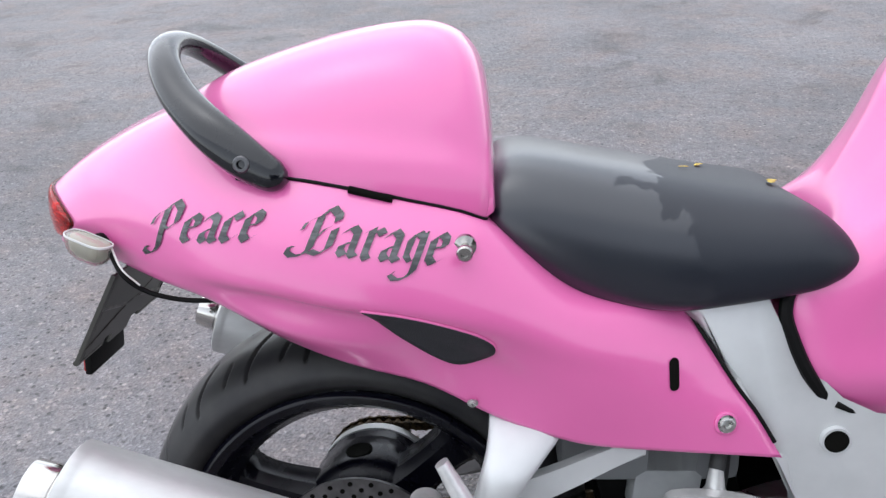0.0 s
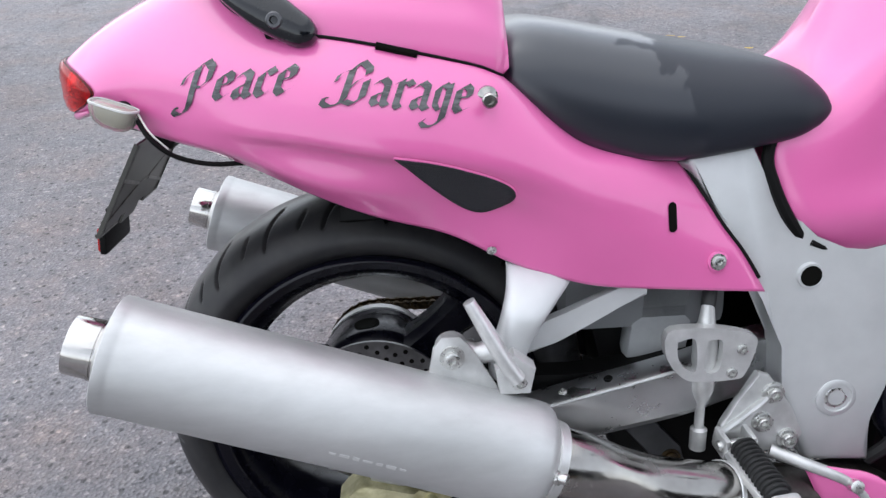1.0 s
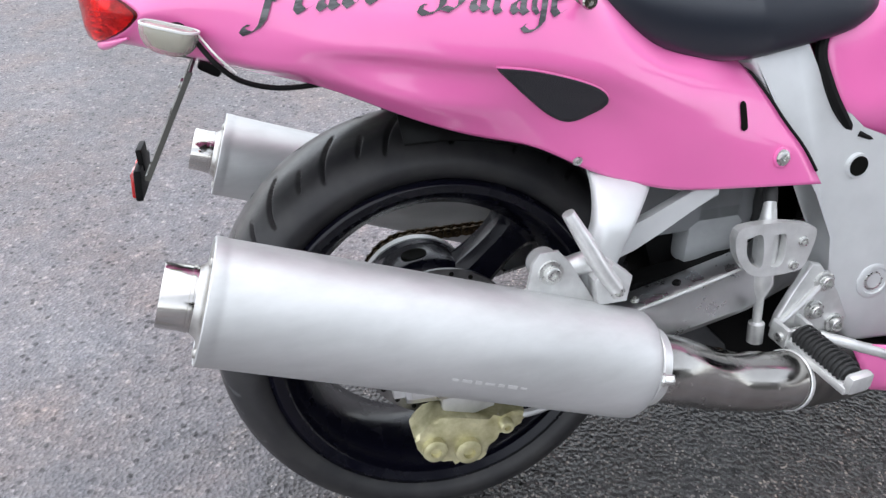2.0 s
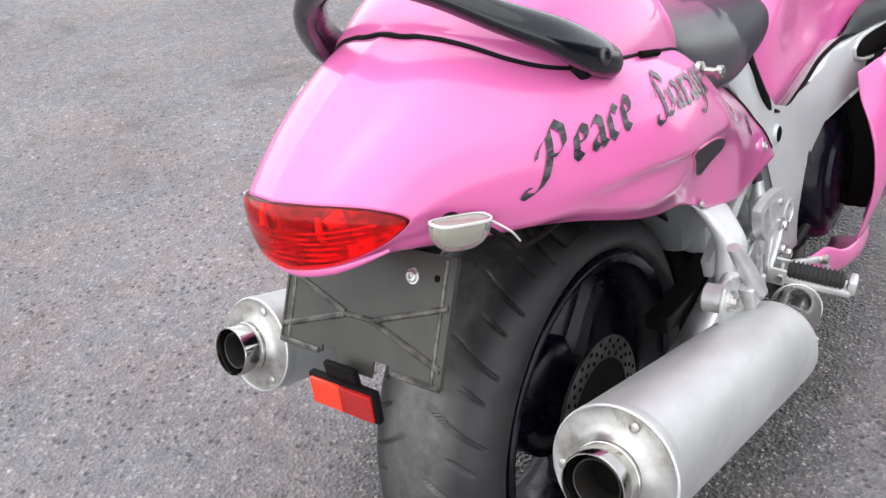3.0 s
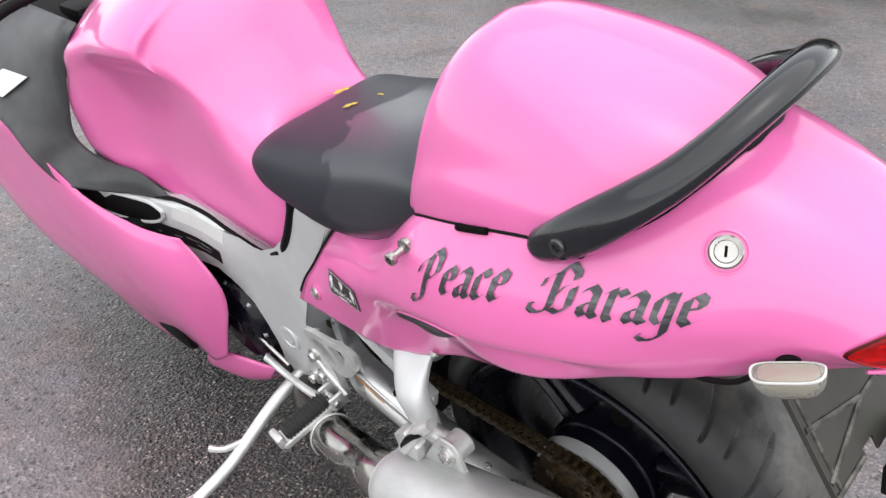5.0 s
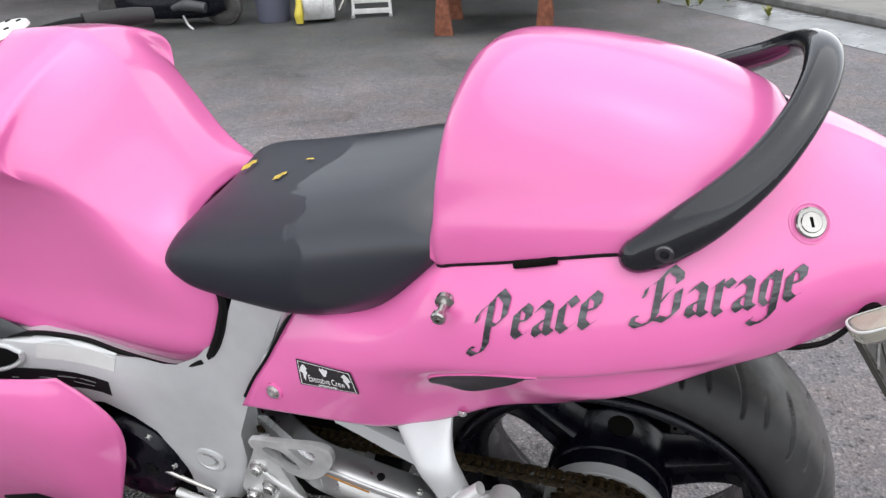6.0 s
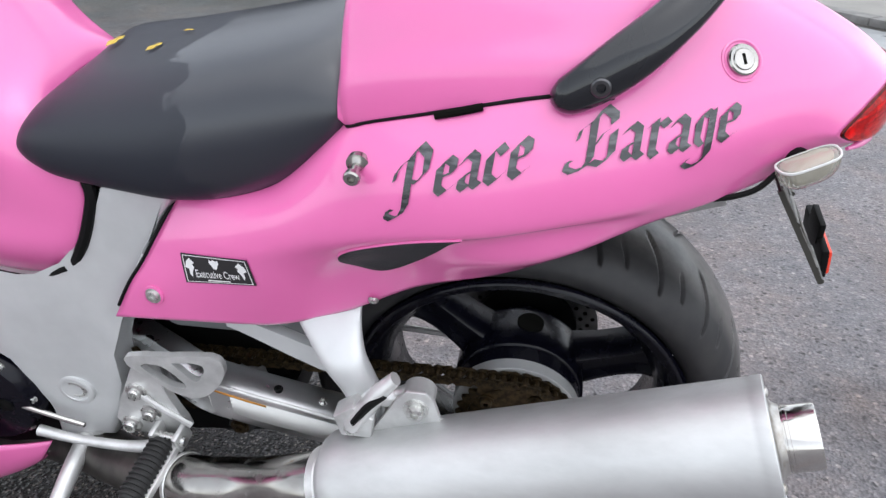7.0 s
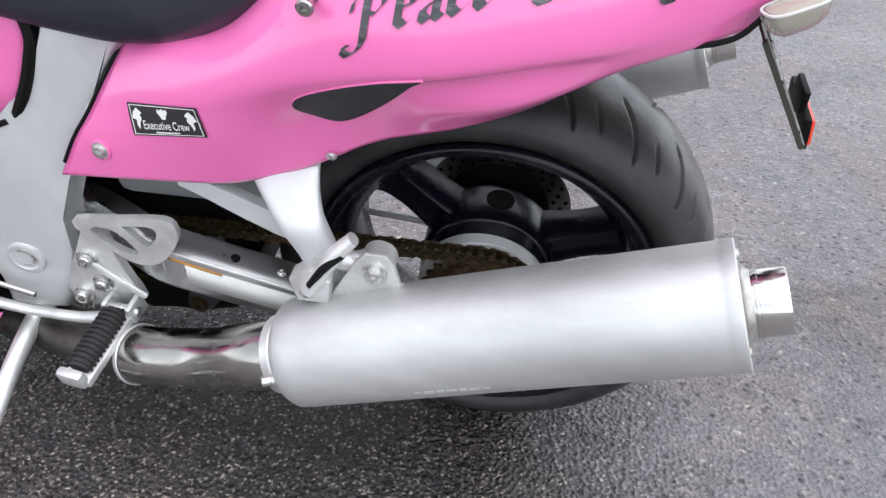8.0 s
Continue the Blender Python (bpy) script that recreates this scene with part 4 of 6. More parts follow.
for s in (1, -1):
    b = bmesh.new()
    add_revolve(b, (-.111, s * .209, .897), (0, s, 0.08), [(-0.006, .0098), (.0015, .0098), (.003, .0082), (.003, .0050), (-.002, .0045)], 20)
    part("rail_bolt", b, DARKSTEEL, rail, "socket bolt in the rail end")
    b = bmesh.new()
    add_box(b, (-.105, s * .178, .884), (.045, .03, .020), bevel=.006)
    part("rail_foot", b, BLACK, rail)

# ---- small fittings on the tail ----
for s in (1, -1):
    # thin dark line put in for the shading along the panel's front edge
    b = bmesh.new()
    add_tube(b, [sided((p[0] + .002, p[1] - .001, p[2]), s) for p in tail_grid[-1][30::5]], .0028, 8, 40)
    part("gap_shade", b, BLACK, tail)
for s in (1, -1):
    b = bmesh.new()
    add_tube(b, [sided((.052, .1925, .8495), s), sided((.028, .1930, .8555), s), sided((.003, .1925, .8620), s)], .0045, 8, 10)
    part("latch_slot", b, SOOT_SHADE, cowl)
for s in (1, -1):
    p, nrm = on_tail(0.133, 0.799, 0)
    b = bmesh.new()
    add_revolve(b, sided(p, s), sided((0.0, 1.0, -0.05), s), [(-.004, .0125), (.003, .0125), (.0045, .009), (.007, .0055), (.021, .005), (.023, .0088), (.029, .0092), (.031, .0075), (.031, .0042), (.027, .0036)], 24)
    part("strap_hook", b, PIPE, bike, "small chrome luggage hook on the tail")
    p, nrm = on_tail(0.438, 0.562, 0)
    b = bmesh.new()
    add_revolve(b, sided(p, s), sided(nrm, s), [(-.001, .0145), (.002, .0145), (.0028, .0128)], 24)
    part("screw_cup", b, PINK, bike)
    b = bmesh.new()
    add_bolt(b, sided(p + nrm * 0.0015, s), sided(nrm, s), 0.0085, 0.006)
    part("panel_screw", b, BOLT, bike)
    p, nrm = on_tail(0.128, 0.625, 0)
    b = bmesh.new()
    add_bolt(b, sided((0.135, 0.204, 0.600), s), sided((0, 1, -0.4), s), 0.005, 0.004, 12)
    part("panel_screw", b, BOLT, bike)

p, nrm = on_tail(-0.249, 0.8945, 0)
lock = new("seat_lock")
lock.parent = bike
b = bmesh.new()
add_revolve(b, p, nrm, [(-.003, .0225), (.0006, .0225), (.0012, .0205), (.0002, .0190), (-.004, .0185)], 36)
part("recess_ring", b, PINK, lock)
b = bmesh.new()
add_revolve(b, p, nrm, [(-.003, .0165), (.003, .0165), (.0045, .015), (.0035, .0115), (.0045, .0105), (.0048, .002)], 32)
part("barrel", b, PIPE, lock, "chrome key lock barrel")
b = bmesh.new()
ax, bx = frame_along(nrm)
add_box(b, p + nrm * .0048, (.0028, .011, .0012), rot=Matrix((ax, bx, nrm)).transposed())
part("keyhole", b, SOOT_SHADE, lock)


def patch(outline, lift, s, rings=6):
    """A thin sheet laid on the tail inside an outline in x and z."""
    c = np.mean(np.asarray(outline), 0)
    b = bmesh.new()
    grid = []
    for k in range(1, rings + 1):
        grid.append([b.verts.new(sided(on_tail(c[0] + (q[0] - c[0]) * k / rings, c[1] + (q[1] - c[1]) * k / rings, lift)[0], s)) for q in outline])
    cv = b.verts.new(sided(on_tail(c[0], c[1], lift)[0], s))
    m = len(outline)
    for i in range(m):
        b.faces.new((cv, grid[0][i], grid[0][(i + 1) % m]))
        for k in range(rings - 1):
            b.faces.new((grid[k][i], grid[k + 1][i], grid[k + 1][(i + 1) % m], grid[k][(i + 1) % m]))
    return b


VENT = catmull([(.018, .739), (.060, .731), (.105, .717), (.145, .700), (.163, .684), (.158, .669), (.125, .655), (.095, .666), (.055, .701), (.018, .739)], 45)[:-1]
for s in (1, -1):
    b = patch(VENT, 0.0022, s)
    vent = solid(part("side_vent", b, GRILLE, bike, "teardrop vent of dark mesh in the tail"), 0.0015, 0)
    b = bmesh.new()
    lip = [sided(on_tail(x, z, 0.001)[0], s) for x, z in VENT[::2]]
    add_tube(b, lip + [lip[0]], 0.0016, 8, 66)
    part("vent_lip", b, PINK, vent)
# dark sheet laid on the panel for the shade in the slot
SLOT = [(.374 + .0062 * math.cos(a), .6265 + (.0125 if math.sin(a) >= 0 else -.0125) + .0062 * math.sin(a)) for a in np.linspace(0, 2 * math.pi, 24, endpoint=False)]
part("oval_slot", patch(SLOT, 0.0016, -1, 3), SOOT_SHADE, bike, "dark oval slot in the side panel")


def word_mesh(body, resolution=5, bold=0.008):
    """Letters of the built-in font as flat triangles in u and v."""
    cu = bpy.data.curves.new("word", "FONT")
    cu.body, cu.offset, cu.resolution_u = body, bold, resolution
    ob = new("word", cu)
    bpy.context.view_layer.update()
    me = bpy.data.meshes.new_from_object(ob.evaluated_get(bpy.context.evaluated_depsgraph_get()))
    bpy.data.objects.remove(ob)
    b = bmesh.new()
    b.from_mesh(me)
    bpy.data.meshes.remove(me)
    bmesh.ops.triangulate(b, faces=b.faces)
    u = [v.co.x for v in b.verts]
    return b, (min(u), max(u))


# a broad-nib hand: each letter is a few pen strokes, x-height 1
HAND = {}
HAND["e"] = (.66, [(.13, .84), (.13, .22), (.30, .04), (.54, .20)], [(.13, .80), (.32, 1.0), (.50, .86), (.50, .62)], [(.13, .54), (.50, .60)])
HAND["a"] = (.72, [(.08, .80), (.26, 1.0), (.46, .84), (.46, .16), (.60, .04)], [(.46, .54), (.14, .40), (.12, .18), (.26, .04), (.46, .24)])
HAND["c"] = (.64, [(.50, .80), (.34, 1.0), (.12, .80), (.12, .22), (.30, .04), (.52, .22)])
HAND["r"] = (.62, [(.02, .86), (.18, 1.0), (.18, .14), (.30, .0)], [(.18, .76), (.38, 1.0), (.54, .84)])
HAND["g"] = (.70, [(.44, .88), (.28, 1.0), (.12, .80), (.12, .25), (.28, .05), (.46, .25)], [(.48, 1.0), (.48, -.25), (.30, -.52), (.02, -.58), (-.16, -.44), (-.04, -.30)])
HAND["P"] = (.96, [(.20, 1.26), (.20, .30), (.20, -.18), (.08, -.46), (-.16, -.56), (-.34, -.44), (-.30, -.26), (-.16, -.28)], [(.22, 1.28), (.42, 1.50), (.68, 1.24), (.68, .78), (.44, .52), (.24, .62)], [(-.22, .66), (-.18, .90), (-.02, 1.10), (.18, 1.20)])
HAND["G"] = (1.12, [(.28, 1.24), (.28, .60), (.28, .14), (.14, -.10), (-.16, -.20), (-.36, -.10), (-.34, .10), (-.20, .12)], [(.30, 1.22), (.52, 1.52), (.82, 1.30), (.84, 1.12)], [(.36, .52), (.56, .84), (.70, .92)], [(.86, .86), (.86, .26), (.62, -.02), (.32, .06)], [(-.14, .70), (-.08, .96), (.10, 1.10), (.26, 1.18)])
NIB = np.array((.108, .078))


def lay_word(body, left, right, up, s, label):
    """A word along a base line on the tail, x-height along up."""
    total = sum(HAND[c][0] for c in body)
    word = new("lettering")
    word.parent = bike
    tagged(word, label)
    u0 = 0.0
    for c in body:
        b = bmesh.new()
        for n_, stroke in enumerate(HAND[c][1:]):
            lift = .0016 + .0003 * n_
            pts = []
            for p, q in zip(stroke, stroke[1:]):
                pts += [np.array(p) + (np.array(q) - np.array(p)) * w for w in (0, .25, .5, .75)]
            pts = np.array(pts + [np.array(stroke[-1])])
            thin = np.ones(len(pts)) * (0.5 if (c, n_) in (("e", 2), ("P", 2), ("G", 2), ("G", 4)) else 1.0)
            if c in "PGg" and len(stroke) > 5:
                thin[-13:] = np.linspace(1.0, 0.35, 13)
            rows = []
            for q, w in zip(pts, thin):
                row = []
                for side in (-1, 0, 1):
                    a, hh = (u0 + q[0] + side * NIB[0] * w) / total, q[1] + side * NIB[1] * w
                    row.append(b.verts.new(sided(on_tail(left[0] + (right[0] - left[0]) * a + up[0] * hh, left[1] + (right[1] - left[1]) * a + up[1] * hh, lift)[0], s)))
                rows.append(row)
            for r0, r1 in zip(rows, rows[1:]):
                for m_ in (0, 1):
                    b.faces.new((r0[m_], r1[m_], r1[m_ + 1], r0[m_ + 1]))
        part("letter", b, DECAL, word, smooth=False)
        u0 += HAND[c][0]


lay_word("Peace", (-.232, .806), (-.096, .815), (.013, .030), -1, "dark grey blackletter lettering reading Peace")
lay_word("Garage", (-.048, .805), (.108, .782), (.012, .028), -1, "dark grey blackletter lettering reading Garage")
lay_word("Peace", (.084, .774), (-.050, .814), (-.004, .031), 1, "dark grey blackletter lettering reading Peace")
lay_word("Garage", (-.096, .823), (-.250, .832), (-.003, .029), 1, "dark grey blackletter lettering reading Garage")

# sticker on the left side panel
def stick_at(u, v):
    """u along the sticker from its front end, v up, both 0 to 1."""
    a, b_, c, d = (.387, .632), (.284, .653), (.277, .616), (.382, .594)
    return ((a[0] * (1 - u) + b_[0] * u) * v + (d[0] * (1 - u) + c[0] * u) * (1 - v), (a[1] * (1 - u) + b_[1] * u) * v + (d[1] * (1 - u) + c[1] * u) * (1 - v))


def stick_poly(pts, lift):
    b = bmesh.new()
    f = b.faces.new([b.verts.new(on_tail(*stick_at(u, v), lift)[0]) for u, v in pts])
    return b


sticker = part("sticker", patch([stick_at(u, v) for u, v in [(k / 8, 1) for k in range(8)] + [(1, 1 - k / 4) for k in range(4)] + [(1 - k / 8, 0) for k in range(8)] + [(0, k / 4) for k in range(4)]], 0.0018, 1, 4), STICKER, bike, "black sticker with white lettering and emblems")
for u0, u1, v0, v1 in ((.03, .97, .93, .955), (.03, .97, .05, .075), (.03, .042, .05, .95), (.958, .97, .05, .95), (.34, .66, .10, .15)):
    part("border", stick_poly([(u0, v0), (u1, v0), (u1, v1), (u0, v1)], .0026), WHITEINK, sticker, smooth=False)
for pts in ([(.455, .68), (.475, .56), (.525, .56), (.545, .68), (.575, .78), (.56, .88), (.53, .84), (.50, .90), (.47, .84), (.44, .88), (.425, .78)], *[[(u if side == 0 else 1 - u, v) for u, v in ((.05, .56), (.075, .74), (.13, .87), (.20, .72), (.165, .66), (.185, .56), (.15, .42), (.13, .22), (.10, .34), (.105, .50))] for side in (0, 1)]):
    part("emblem", stick_poly(pts, .0027), WHITEINK, sticker, smooth=False)
b, (u0, u1) = word_mesh("Executive Crew")
for v in b.verts:
    x, z = stick_at(0.19 + 0.63 * (v.co.x - u0) / (u1 - u0), 0.23 + 0.27 * v.co.y / 0.69)
    v.co = on_tail(x, z, 0.0029)[0]
part("lettering", b, WHITEINK, sticker, "white lettering reading Executive Crew", smooth=False)

# ---- indicators ----
for s in (1, -1):
    ind = new("indicator")
    ind.parent = bike
    tagged(ind, "clear lens turn signal beside the tail light")
    c = Vector((-.331, .149, .791))
    ax = Vector((.93, .36, -.25)).normalized()
    up = Vector((.24, 0.1, 1)).normalized()
    out = ax.cross(up).normalized() * -1
    if out.y < 0:
        out = -out

    def oval(q, k=1.0):
        ca, sa = math.cos(q), math.sin(q)
        return ax * (math.copysign(abs(ca) ** .45, ca) * .034 * k) + out * (math.copysign(abs(sa) ** .8, sa) * (.0185 if sa > 0 else .010) * k)

    turns = np.linspace(0, 2 * math.pi, 156, endpoint=False)
    rows = [[sided(c + up * h + oval(q, k * (1 + .022 * math.cos(26 * q))), s) for q in turns] for h, k in ((.0105, .90), (.009, .97), (.002, .97), (-.007, .90), (-.014, .76), (-.0195, .55), (-.022, .30), (-.0223, .02))]
    g = grid_mesh(np.array(rows), close=True)
    bmesh.ops.holes_fill(g, edges=[e for e in g.edges if e.is_boundary])
    part("lens", g, CLEARLENS, ind, "cloudy clear ribbed lens", angle=70)
    rows = [[sided(c + up * h + oval(q, k), s) for q in turns] for h, k in ((.0086, .985), (.0088, 1.012), (.0110, 1.012), (.0116, .97), (.0104, .94))]
    g = grid_mesh(np.array(rows), close=True)
    part("rim", g, LENSRIM, ind, "pale upper rim")
    rows = [[sided(c + up * h + oval(q, k) - out * .002, s) for q in turns] for h, k in ((.007, .80), (.0, .78), (-.008, .66), (-.014, .45), (-.016, .02))]
    g = grid_mesh(np.array(rows), close=True)
    bmesh.ops.holes_fill(g, edges=[e for e in g.edges if e.is_boundary])
    part("reflector", g, mat("dull_reflector", (.62, .58, .46), .3, .6), ind, "silvered reflector")
    b = bmesh.new()
    add_tube(b, [sided(c - out * .013, s), sided(c - out * .05 + Vector((.01, 0, -.002)), s)], (.012, .014), 14, 4)
    part("stalk", b, BLACK, ind)
    b = bmesh.new()
    run = ((-.305, .152, .785), (-.285, .160, .766), (-.262, .164, .757), (-.235, .166, .752)) if s > 0 else ((-.305, .155, .785), (-.285, .17, .758), (-.26, .165, .735), (-.22, .16, .722), (-.17, .165, .722))
    add_tube(b, [sided(v, s) for v in run], .0032, 8, 24)
    part("cable", b, BLACK, ind)
    if s < 0:
        b = bmesh.new()
        add_tube(b, [sided(v, s) for v in ((-.300, .158, .790), (-.283, .175, .768), (-.265, .172, .746))], .0013, 6, 12)
        part("wire", b, WIRE, ind)

# ---- number plate holder and reflector ----
holder = new("plate_holder")
holder.parent = bike
tagged(holder, "empty dark number plate holder under the tail")
PT, PB = Vector((-.318, 0, .745)), Vector((-.390, 0, .622))
pdn = (PB - PT)
pn = Vector((0, 1, 0)).cross(pdn).normalized()
if pn.x > 0:
    pn = -pn
PR = Matrix((Vector((0, 1, 0)), pdn.normalized(), pn)).transposed()


def plate_pt(y, v, h=0.0):
    return PT + pdn * v + Vector((0, y, 0)) + pn * h


b = bmesh.new()
out = [(-.128, 0), (.128, 0), (.128, 1), (.055, 1), (.055, .94), (.03, .94), (.03, 1.08), (-.03, 1.08), (-.03, .94), (-.055, .94), (-.055, 1), (-.128, 1)]
va = [b.verts.new(plate_pt(y, v, .0015)) for y, v in out]
vb = [b.verts.new(plate_pt(y, v, -.0015)) for y, v in out]
b.faces.new(va)
b.faces.new(vb[::-1])
for i in range(len(out)):
    k = (i + 1) % len(out)
    b.faces.new((va[i], vb[i], vb[k], va[k]))
part("backplate", b, OLIVE, holder, "dark olive grey plate with pressed ribs")


def plate_bar(y0, v0, y1, v1, r, name="rib"):
    b = bmesh.new()
    add_tube(b, [plate_pt(y0, v0, .001), plate_pt(y1, v1, .001)], r, 8, 2)
    return part(name, b, RUBBED_LIT, holder)


for s in (1, -1):
    plate_bar(s * .126, .38, s * .024, .615, .0042)
    plate_bar(s * .126, .86, s * .024, .635, .0042)
    plate_bar(s * .116, .03, s * .116, .99, .0030)
    b = bmesh.new()
    q = [plate_pt(s * .128, 0, .003), plate_pt(s * .128, 1, .003), plate_pt(s * .1285, 1.0, -.003), plate_pt(s * .1285, 0, -.003)]
    b.faces.new([b.verts.new(v) for v in q])
    solid(part("side_flange", b, OLIVE, holder, smooth=False), .003, 0)
    plate_bar(s * .128, .995, s * .06, .995, .004, "bottom_lip")
plate_bar(-.024, .625, .024, .625, .0036)
b = bmesh.new()
add_bolt(b, plate_pt(-.071, .20, .001), pn, .0068, .006)
part("bolt", b, BOLT, holder)
b = bmesh.new()
add_revolve(b, plate_pt(-.105, .18, .001), pn, [(0, .004), (.001, .004)], 12)
part("hole", b, SOOT_SHADE, holder)
b = bmesh.new()
add_box(b, plate_pt(0, -.15, -.02), (.16, .05, .03), rot=PR, bevel=.006)
part("bracket", b, BLACK, holder)
b = bmesh.new()
add_box(b, (-.412, 0, .618), (.008, .05, .03), bevel=.002)
part("reflector_stay", b, BLACK, holder)
b = bmesh.new()
add_box(b, (-.4165, 0, .592), (.010, .108, .042), rot=Matrix.Rotation(radians(6), 3, "Y"), bevel=.003)
refl = part("reflector_back", b, BLACK, holder)
# one red reflector; its returned light is painted into the left half
for y0, material, words in ((.0245, REDLIT, "red reflector half painted brighter with its returned light"), (-.0245, REDPLASTIC, "red reflector half painted darker, without the returned light")):
    b = bmesh.new()
    add_box(b, (-.4225, y0, .592), (.006, .049, .035), rot=Matrix.Rotation(radians(6), 3, "Y"), bevel=.0018)
    part("reflector", b, material, refl, words)
for k in range(26):
    y = -.046 + .092 * k / 25
    b = bmesh.new()
    add_box(b, (-.4257, y, .592), (.0008, .0010, .031), rot=Matrix.Rotation(radians(6), 3, "Y"))
    part("prism", b, REDLIT if y > 0 else REDPLASTIC, refl)

# black inner tray under the tail
tray = []
for x, w, z in ((-.34, .09, .765), (-.25, .135, .752), (-.15, .16, .735), (-.05, .17, .715), (.05, .17, .69), (.13, .17, .655), (.2, .165, .60), (.24, .16, .54)):
    tray.append([(x, 0, z + .02), (x, w * .6, z + .015), (x, w * .92, z + .004), (x, w, z - .004)])
solid(part("inner_tray", grid_mesh(smooth_grid(tray, 40, 14), mirror=True), BLACK, bike, "matt black tray under the tail"), .004)

# ---- exhausts ----
for s in (1, -1):
    A, B = Vector((-.332, .293 * s, .527)), Vector((.186, .288 * s, .339))
    d = (B - A).normalized()
    L = (B - A).length
    ex = new("silencer")
    ex.parent = bike
    tagged(ex, "large brushed aluminium silencer with chrome tip")
    b = bmesh.new()
    add_revolve(b, A, d, [(0.000, .0690), (-.0022, .0705), (-.0008, .0724), (.010, .0726), (.012, .0718), (.018, .0718), (L - .03, .0718), (L - .012, .0710), (L - .004, .066), (L + .008, .050)], 64)
    part("canister", b, CAN, ex, "brushed aluminium canister with faint scuffs")
    b = bmesh.new()
    add_revolve(b, A, -d, [(-.001, .0695), (.0012, .0680), (.0008, .0650), (.0012, .0600), (.0018, .0520), (.0030, .0460), (.006, .0410), (.010, .0386), (.012, .0372)], 56, caps=False)
    part("end_cone", b, SATIN, ex, "satin steel end cone")
    b = bmesh.new()
    add_revolve(b, A, -d, [(.004, .0364), (.014, .0367), (.0145, .0379), (.018, .0379), (.0185, .0368), (.046, .0364), (.0475, .0356), (.0475, .0342), (.044, .0336), (.004, .0330)], 48, caps=False)
    part("tip", b, CHROME, ex, "polished tail pipe tip")
    b = bmesh.new()
    add_revolve(b, A, -d, [(.002, .001), (.002, .0328), (.041, .0333)], 40, caps=False)
    part("bore", b, SOOT_SHADE, ex)
    b = bmesh.new()
    add_revolve(b, A, -d, [(.002, .0272), (.038, .0272), (.039, .0262), (.038, .0252), (.002, .0252)], 40, caps=False)
    part("inner_pipe", b, SOOTY, ex)
    fa, fb = frame_along(d)
    for k in range(3):
        a = radians(70 + 120 * k)
        p = A - d * .0015 + (fa * math.cos(a) + fb * math.sin(a)) * .0585
        b = bmesh.new()
        add_revolve(b, p, -d, [(0, .0062), (.0022, .0058), (.0036, .0036), (.0040, .001)], 16)
        part("rivet", b, SATIN, ex)
    # faint stamped strip on the outer face
    for k in range(7):
        b = bmesh.new()
        c = A + d * (L * (.50 + .026 * k)) + Vector((0, s * .0700, -.0195))
        add_box(b, c, (.008 + .004 * (k % 2), .0005, .0025 + .001 * (k % 3)), rot=Matrix.Rotation(radians(21.5), 3, "Y"))
        part("worn_mark", b, CAST, ex)
    # hanger tab and bolt
    b = bmesh.new()
    add_plate(b, [(.008, .453), (.047, .460), (.052, .494), (.063, .508), (.087, .508), (.101, .492), (.137, .428), (.137, .400), (.008, .438)], s * .259, s * .265, .0015)
    part("hanger_tab", b, CAST, ex)
    b = bmesh.new()
    add_revolve(b, (.076, s * .265, .481), (0, s, 0), [(0, .016), (.004, .016), (.0045, .0105), (.012, .0105), (.013, .009), (.013, .005), (.008, .0045)], 24)
    part("hanger_bolt", b, BOLT, ex)
    b = bmesh.new()
    add_revolve(b, (.076, s * .229, .481), (0, s, 0), [(0, .019), (.002, .021), (.028, .021), (.030, .019)], 24)
    part("hanger_bush", b, CAST, ex)
    # link pipe
    pipe = new("exhaust_pipe")
    pipe.parent = bike
    run = catmull([tuple(B - d * .005), tuple(B + d * .055), (.325, .266 * s, .272), (.435, .252 * s, .240), (.56, .205 * s, .197), (.70, .150 * s, .16), (.9, .10 * s, .13)], 61)
    b = bmesh.new()
    add_tube(b, run[:32], (.047, .046, .043, .043), 28, 0)
    part("link_pipe", b, PIPE, pipe, "polished steel link pipe")
    b = bmesh.new()
    add_tube(b, run[31:], (.0425, .042, .040), 24, 0)
    part("collector_pipe", b, SCORCHED, pipe, "dull dark collector pipe")
    b = bmesh.new()
    add_revolve(b, B + d * .004, d, [(0, .051), (.004, .054), (.016, .052), (.018, .047)], 40)
    part("clamp", b, CAST, pipe)
    b = bmesh.new()
    add_bolt(b, B + d * .01 + Vector((.0, s * .052, .01)), (0.8, s * .5, 0.1), .007, .016)
    part("clamp_bolt", b, BOLT, pipe)
    b = bmesh.new()
    add_revolve(b, run[31], run[32] - run[30], [(-.004, .0438), (-.003, .0456), (.003, .0456), (.004, .0438)], 32, caps=False)
    part("joint_ring", b, CAST, pipe)

# ---- swing arm ----
arm_root = new("swing_arm")
arm_root.parent = bike
# stations: x, outer face, height of the outer top edge, depth of the beam
ARM = ((.64, .112, .395, .085), (.559, .122, .405, .085), (.477, .163, .41, .082), (.415, .192, .406, .078), (.335, .198, .389, .074), (.245, .199, .368, .07), (.155, .199, .346, .066), (.056, .194, .326, .06), (-.023, .19, .319, .054), (-.093, .186, .314, .048), (-.107, .184, .309, .042))


def arm_face(x):
    """The outer face of the beam at x: its y and the height of its top edge."""
    xs = [a[0] for a in ARM[::-1]]
    return float(np.interp(x, xs, [a[1] for a in ARM[::-1]])), float(np.interp(x, xs, [a[2] for a in ARM[::-1]]))


